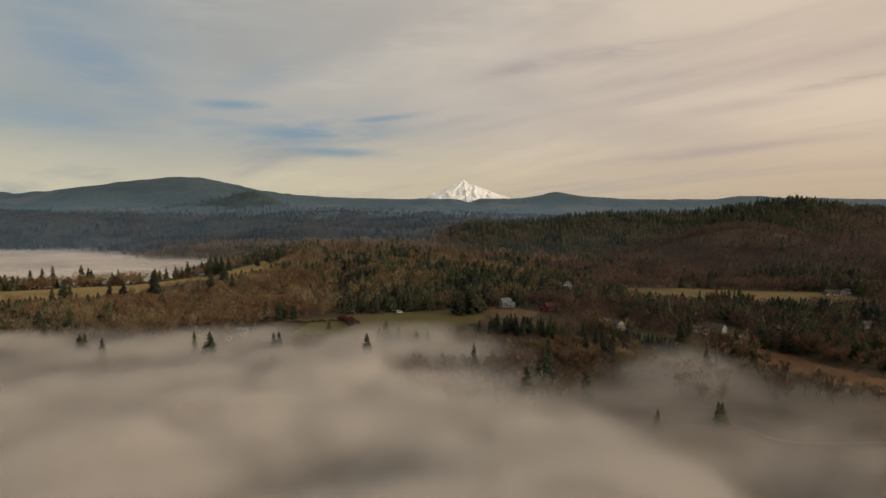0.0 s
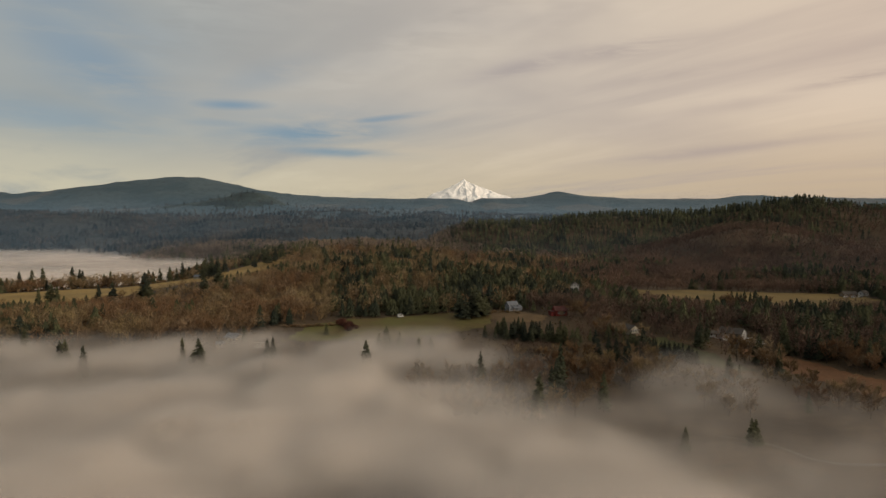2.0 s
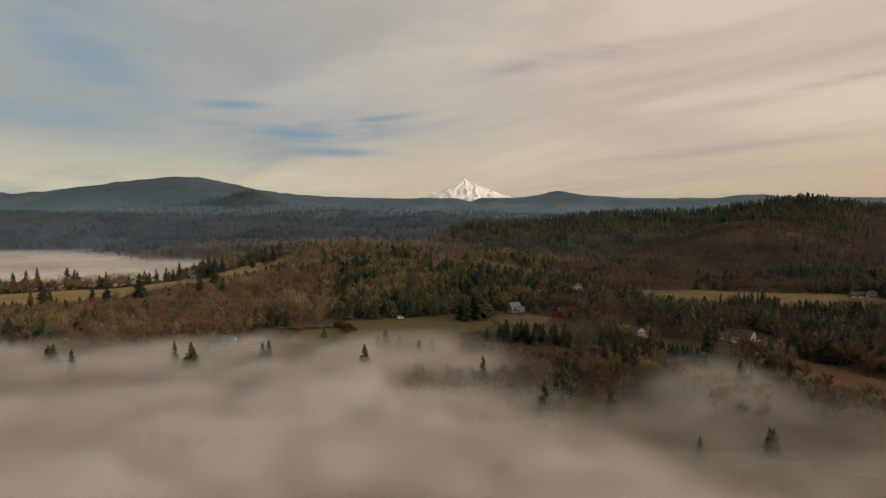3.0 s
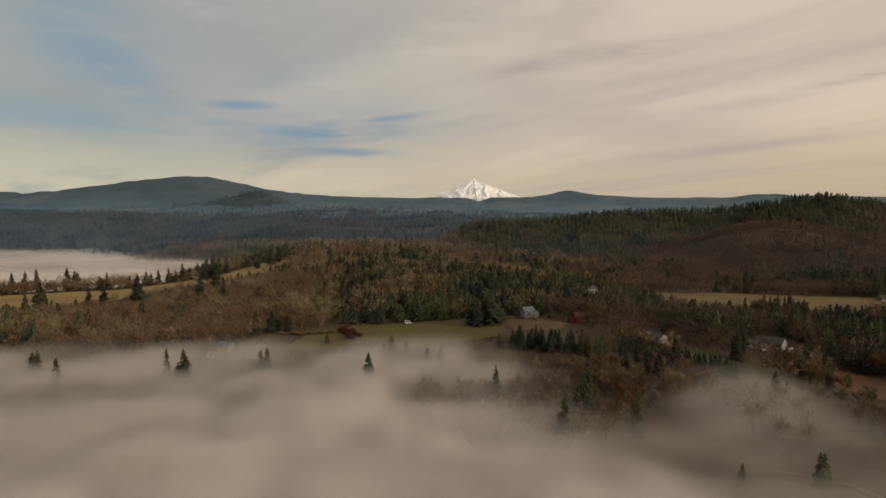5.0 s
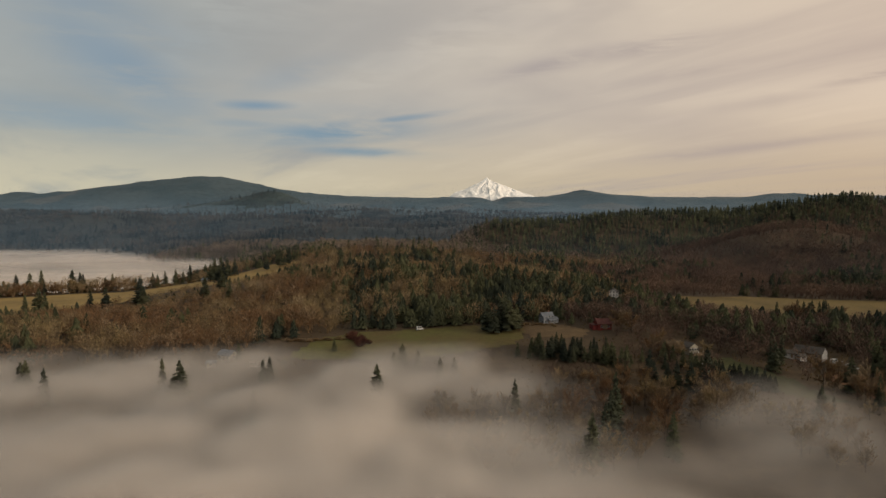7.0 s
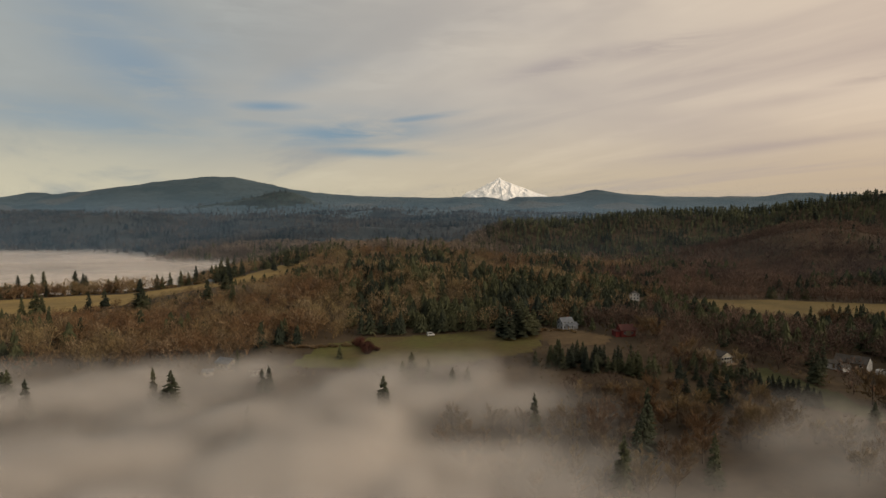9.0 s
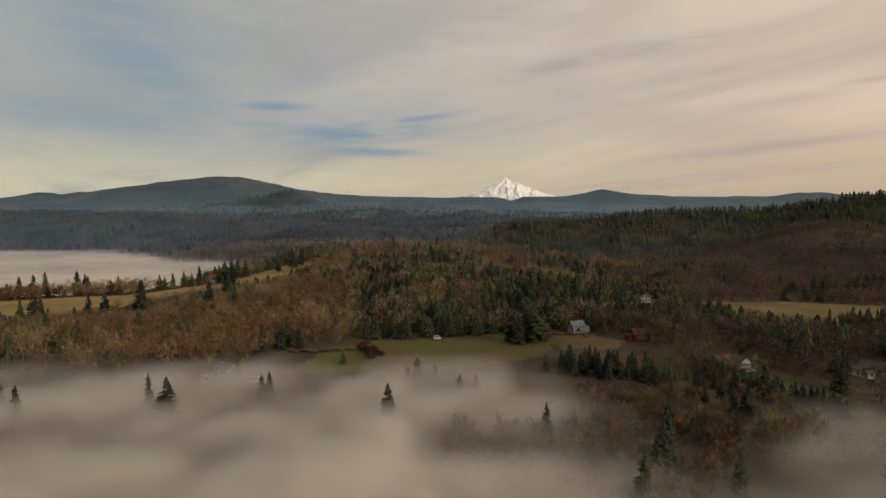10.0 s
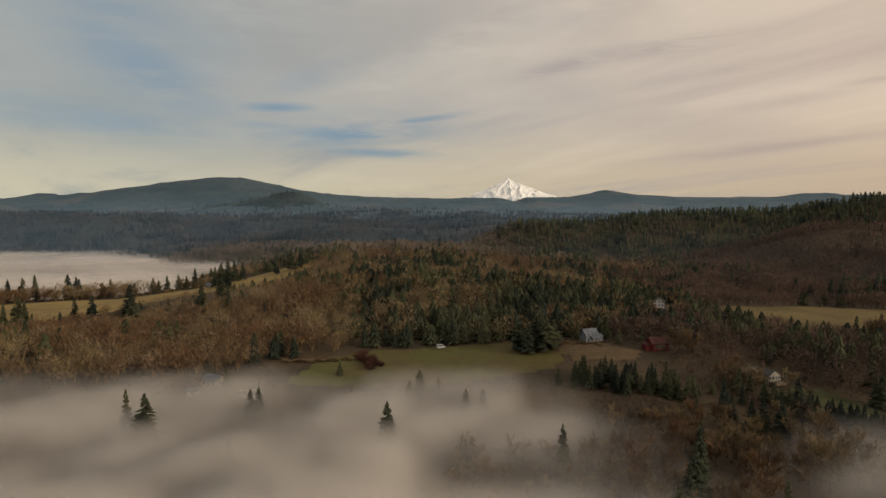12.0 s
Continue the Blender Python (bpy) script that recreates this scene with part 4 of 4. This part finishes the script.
for k in range(40):
    f = k / 39
    shrub(2 + k % 2, 52 + 25 * f + rng.normal(0, 2.0), 500 - 14 * f + rng.normal(0, 2), rng.uniform(0.8, 1.8), "low brown shrub beside the house", "garden shrubs")

for k, (x, y) in enumerate(SCRUB_SPOTS):
    shrub(2 + k % 2, x, y, rng.uniform(2.0, 4.0), "low brown shrub under the row of trees", "shrubs behind the straw field")

# ---- mist ----


def mist_material(name, color, wisps, calm=0.15):
    m = bpy.data.materials.new(name)
    m.use_nodes = True
    n = Nodes(m.node_tree)
    at = n.add("ShaderNodeNewGeometry").outputs["Position"]
    dense = n.add("ShaderNodeAttribute", attribute_name="veil").outputs["Fac"]
    wisp = n.noise(n.add("ShaderNodeMapping", {"Vector": at, "Rotation": (0, 0, 0.6), "Scale": (0.8, 1.1, 0.6)}), wisps, 2.5, 0.5, 0.6)
    fac = n.math("MULTIPLY", dense, n.span(wisp, 0.2, 0.8, 0.25, 1.65), clamp=True)
    # fog scatters light from all round: its face counts for little
    lean = n.add("ShaderNodeVectorMath", {0: n.add("ShaderNodeNewGeometry").outputs["Normal"], 1: (0.0, 0.0, calm)}, operation="ADD")
    face = n.add("ShaderNodeVectorMath", {0: lean.outputs[0]}, operation="NORMALIZE").outputs[0]
    over = n.add("ShaderNodeBsdfDiffuse", {"Color": (*color, 1), "Normal": face})
    under = n.add("ShaderNodeBsdfTranslucent", {"Color": (*color, 1), "Normal": face})
    body = n.add("ShaderNodeMixShader", {0: 0.34, 1: over.outputs[0], 2: under.outputs[0]})
    clear = n.add("ShaderNodeBsdfTransparent")
    mixed = n.add("ShaderNodeMixShader", {0: fac, 1: clear.outputs[0], 2: body.outputs[0]})
    out = n.add("ShaderNodeOutputMaterial")
    n.tree.links.new(mixed.outputs[0], out.inputs[0])
    return m


M_MIST = mist_material("mist", (0.80, 0.745, 0.685), 0.034)
M_PALE = mist_material("level_mist", (0.93, 0.87, 0.81), 0.006)
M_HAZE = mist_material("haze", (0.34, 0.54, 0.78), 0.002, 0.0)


# banks of mist: centre x, y, radius across, radius along, rise of the top
BANKS = (
    (-105, 232, 46, 76, 5.5),      # broad bank that ends in a clear front
    (-190, 215, 55, 75, 3.5),
    (-41, 322, 31, 50, 6.0),       # high bank before the meadow
    (-66, 285, 26, 44, 3.5),
    (-22, 246, 36, 46, 5.5),
    (36, 200, 40, 44, 5.0),
    (-95, 140, 120, 40, 4.0),
    (30, 130, 90, 30, 3.0),
    (143, 345, 26, 52, 4.4),       # thin bank below the farm
    (-4, 424, 48, 24, 3.0),         # wisps over the meadow
    (-150, 410, 60, 30, 1.5),
    (85, 250, 40, 24, 2.0),
    (165, 205, 60, 30, 2.5),
)
# hollows where the ground shows through: centre x, y, radius across, radius along, share taken away
GAPS = (
    (20, 326, 32, 30, 0.68),
    (22, 408, 28, 22, 0.55),
    (56, 348, 42, 42, 0.50),
    (128, 315, 55, 30, 0.45),
    (150, 295, 36, 34, 0.60),
    (112, 372, 36, 34, 0.90),
    (-66, 392, 22, 17, 0.50),
    (-170, 330, 30, 16, 0.30),
    (-22, 196, 24, 12, 0.40),
    (-98, 436, 22, 16, 0.75),
    (70, 425, 26, 30, 0.80),
    (215, 300, 60, 70, 0.75),
)


def drifted(x, y):
    """The plan, warped a little as the air drags the mist."""
    return (x + 20 * fbm(x + 9, y, 70, 2, 3.3) + 7 * fbm(x, y, 24, 2, 8.1), y + 20 * fbm(x, y + 5, 70, 2, 7.7) + 7 * fbm(x, y, 24, 2, 5.9))


def flat_lump(x, y, cx, cy, rx, ry):
    """One in the middle, falling off near the rim."""
    r2 = ((x - cx) / rx) ** 2 + ((y - cy) / ry) ** 2
    return np.exp(-(r2**1.3))


PUFFS = np.random.default_rng(11)
PUFFS = np.stack([PUFFS.uniform(-330, 190, 190), PUFFS.uniform(110, 440, 190), PUFFS.uniform(15, 42, 190), PUFFS.uniform(0.35, 1.0, 190)], -1)


def puffed(x, y):
    """Rounded puffs pushed against each other, with creases between: 0 to 1."""
    best = np.zeros(np.shape(x))
    u, w = x + 0.25 * y, y - 0.35 * x
    for cx, cy, r, h in PUFFS:
        r2 = ((u - cx - 0.25 * cy) / (1.35 * r)) ** 2 + ((w - cy + 0.35 * cx) / r) ** 2
        best = np.maximum(best, h * np.sqrt(np.clip(1 - r2, 0, None)))
    return best


def mist_edge(x):
    """How far from the start the near mist reaches, along x."""
    return np.interp(x, (-400, -262, -225, -190, -160, -130, -108, -85, -66, -50, -34, -20, 28, 42, 52, 70, 100, 118, 150, 175, 195, 230, 300),
                     (545, 535, 440, 432, 452, 474, 488, 462, 436, 432, 448, 456, 454, 440, 410, 372, 360, 366, 398, 384, 350, 318, 290))


def mist_top(x, y):
    """Height of the mist's upper face: banks with soft fronts on a low sheet."""
    wx, wy = drifted(x, y)
    low = 3.2 - 4.0 * smooth(50, 105, wx) + 2.2 * smooth(330, 440, y)
    lift = sum(h * flat_lump(wx, wy, cx, cy, rx, ry) for cx, cy, rx, ry, h in BANKS)
    puffs = 5.2 * puffed(wx, wy) - 1.4 + 0.7 * fbm(wx, wy, 26, 2, 2.2)
    return low + lift + puffs * (1 - 0.5 * smooth(20, 60, wx)) * smooth(470, 400, y)


def mist_density(x, y):
    wx, wy = drifted(x, y)
    edge = mist_edge(x) + 26 * fbm(x + 0.5 * y, y, 40, 3, 2.0)
    body = sum(flat_lump(wx, wy, cx, cy, 0.95 * rx, 0.95 * ry) * min(1, h / 5) for cx, cy, rx, ry, h in BANKS if h > 3.2)
    d = smooth(edge + 24, edge - 70, y) * (0.46 + 0.34 * smooth(330, 390, y) * (1 - 0.40 * smooth(-60, -15, wx)) + 0.85 * np.minimum(body, 1.0)) * (1 - 0.50 * smooth(48, 100, wx)) * (1 - 0.62 * smooth(15, 60, wx) * smooth(288, 328, y) * smooth(425, 385, y))
    for cx, cy, rx, ry, share in GAPS:
        d = d * (1 - share * flat_lump(wx, wy, cx, cy, rx, ry))
    d = d + 0.11 * flat_lump(wx, wy, 146, 350, 26, 46) + 0.3 * bump(x, y, -290, 480, 50, 40)
    wisps = 0.22 + 1.0 * puffed(wx, wy) + 0.55 * fbm(0.8 * wx + 0.5 * wy, 1.2 * wy - 0.6 * wx, 42, 3, 12.0)
    return np.clip(d, 0, 1) * np.clip(wisps, 0.08, 1.6)


def with_veil(name, label, v, q, veil, material):
    me = mesh_of(name, v, q, material, None, True)
    me.attributes.new("veil", "FLOAT", "POINT").data.foreach_set("value", np.asarray(veil, np.float32))
    ob = tagged(new(name, me), label, "fog", kind="stuff")
    ob.cycles.shadow_terminator_geometry_offset = 0.0
    return ob


def mist_bank(name, label, xs, ys, top, density, layers, thick, skin, material=M_MIST):
    """Thin veils one under the other, all as uneven as the top of the mist, down to skin metres below it or to the ground. thick: what a metre of mist hides."""
    gx, gy = np.meshgrid(xs, ys)
    low, high, dense = ground_height(gx, gy) + 0.6, top(gx, gy), density(gx, gy)
    deep = np.maximum(high - low, 0.0)
    allv, allq, alld, base = [], [], [], 0
    down = skin * (np.arange(layers + 1) / layers) ** 1.2
    for k in range(layers):
        step = np.minimum(deep, down[k + 1]) - np.minimum(deep, down[k])
        v, q = sheet(xs, ys, lambda x, y: low + deep - np.minimum(deep, down[k]) + 0.04 * (layers - k))
        allv.append(v)
        allq.append(q + base)
        alld.append(((1 - np.exp(-thick * dense * step)) * min(1.0, 0.15 + 0.12 * k)).ravel())
        base += len(v)
    v, q, d = np.concatenate(allv), np.concatenate(allq), np.concatenate(alld)
    return with_veil(name, label, v, q[d[q].max(1) > 0.002], d, material)


mist_bank("ground_mist", "low grey bank of morning fog over the valley floor", np.arange(-440, 400, 5.0), np.arange(-150, 580, 5.0), mist_top, mist_density, 18, 0.32, 10.0)
mist_bank("valley_mist", "pale level fog filling a distant valley", np.arange(-2600, -120, 24.0), np.arange(800, 2500, 22.0),
          lambda x, y: -4.5 + 3.0 * fbm(x, y, 420, 2), lambda x, y: 0.95 + 0.5 * fbm(x, y, 160, 3), 9, 0.3, 14.0, M_PALE)


def haze(y, strength):
    """An added thin standing sheet that imitates haze before the far hills, fading out upwards."""
    xs, zs = np.linspace(-0.95 * y, 0.95 * y, 50), np.linspace(-30, 0.085 * y, 26)
    gx, gz = np.meshgrid(xs, zs)
    v = np.stack([gx, np.full_like(gx, y) + 40 * fbm(gx, gz, 300, 2), gz], -1).reshape(-1, 3)
    i = np.arange(len(zs) - 1)[:, None] * len(xs) + np.arange(len(xs) - 1)[None]
    q = np.stack([i, i + 1, i + len(xs) + 1, i + len(xs)], -1).reshape(-1, 4)
    with_veil("air_haze", "added thin blue sheet in place of morning haze before the hills", v, q, strength * smooth(0.08 * y, 0.02 * y, v[:, 2]), M_HAZE)


# many weak blue sheets add up to the haze tint
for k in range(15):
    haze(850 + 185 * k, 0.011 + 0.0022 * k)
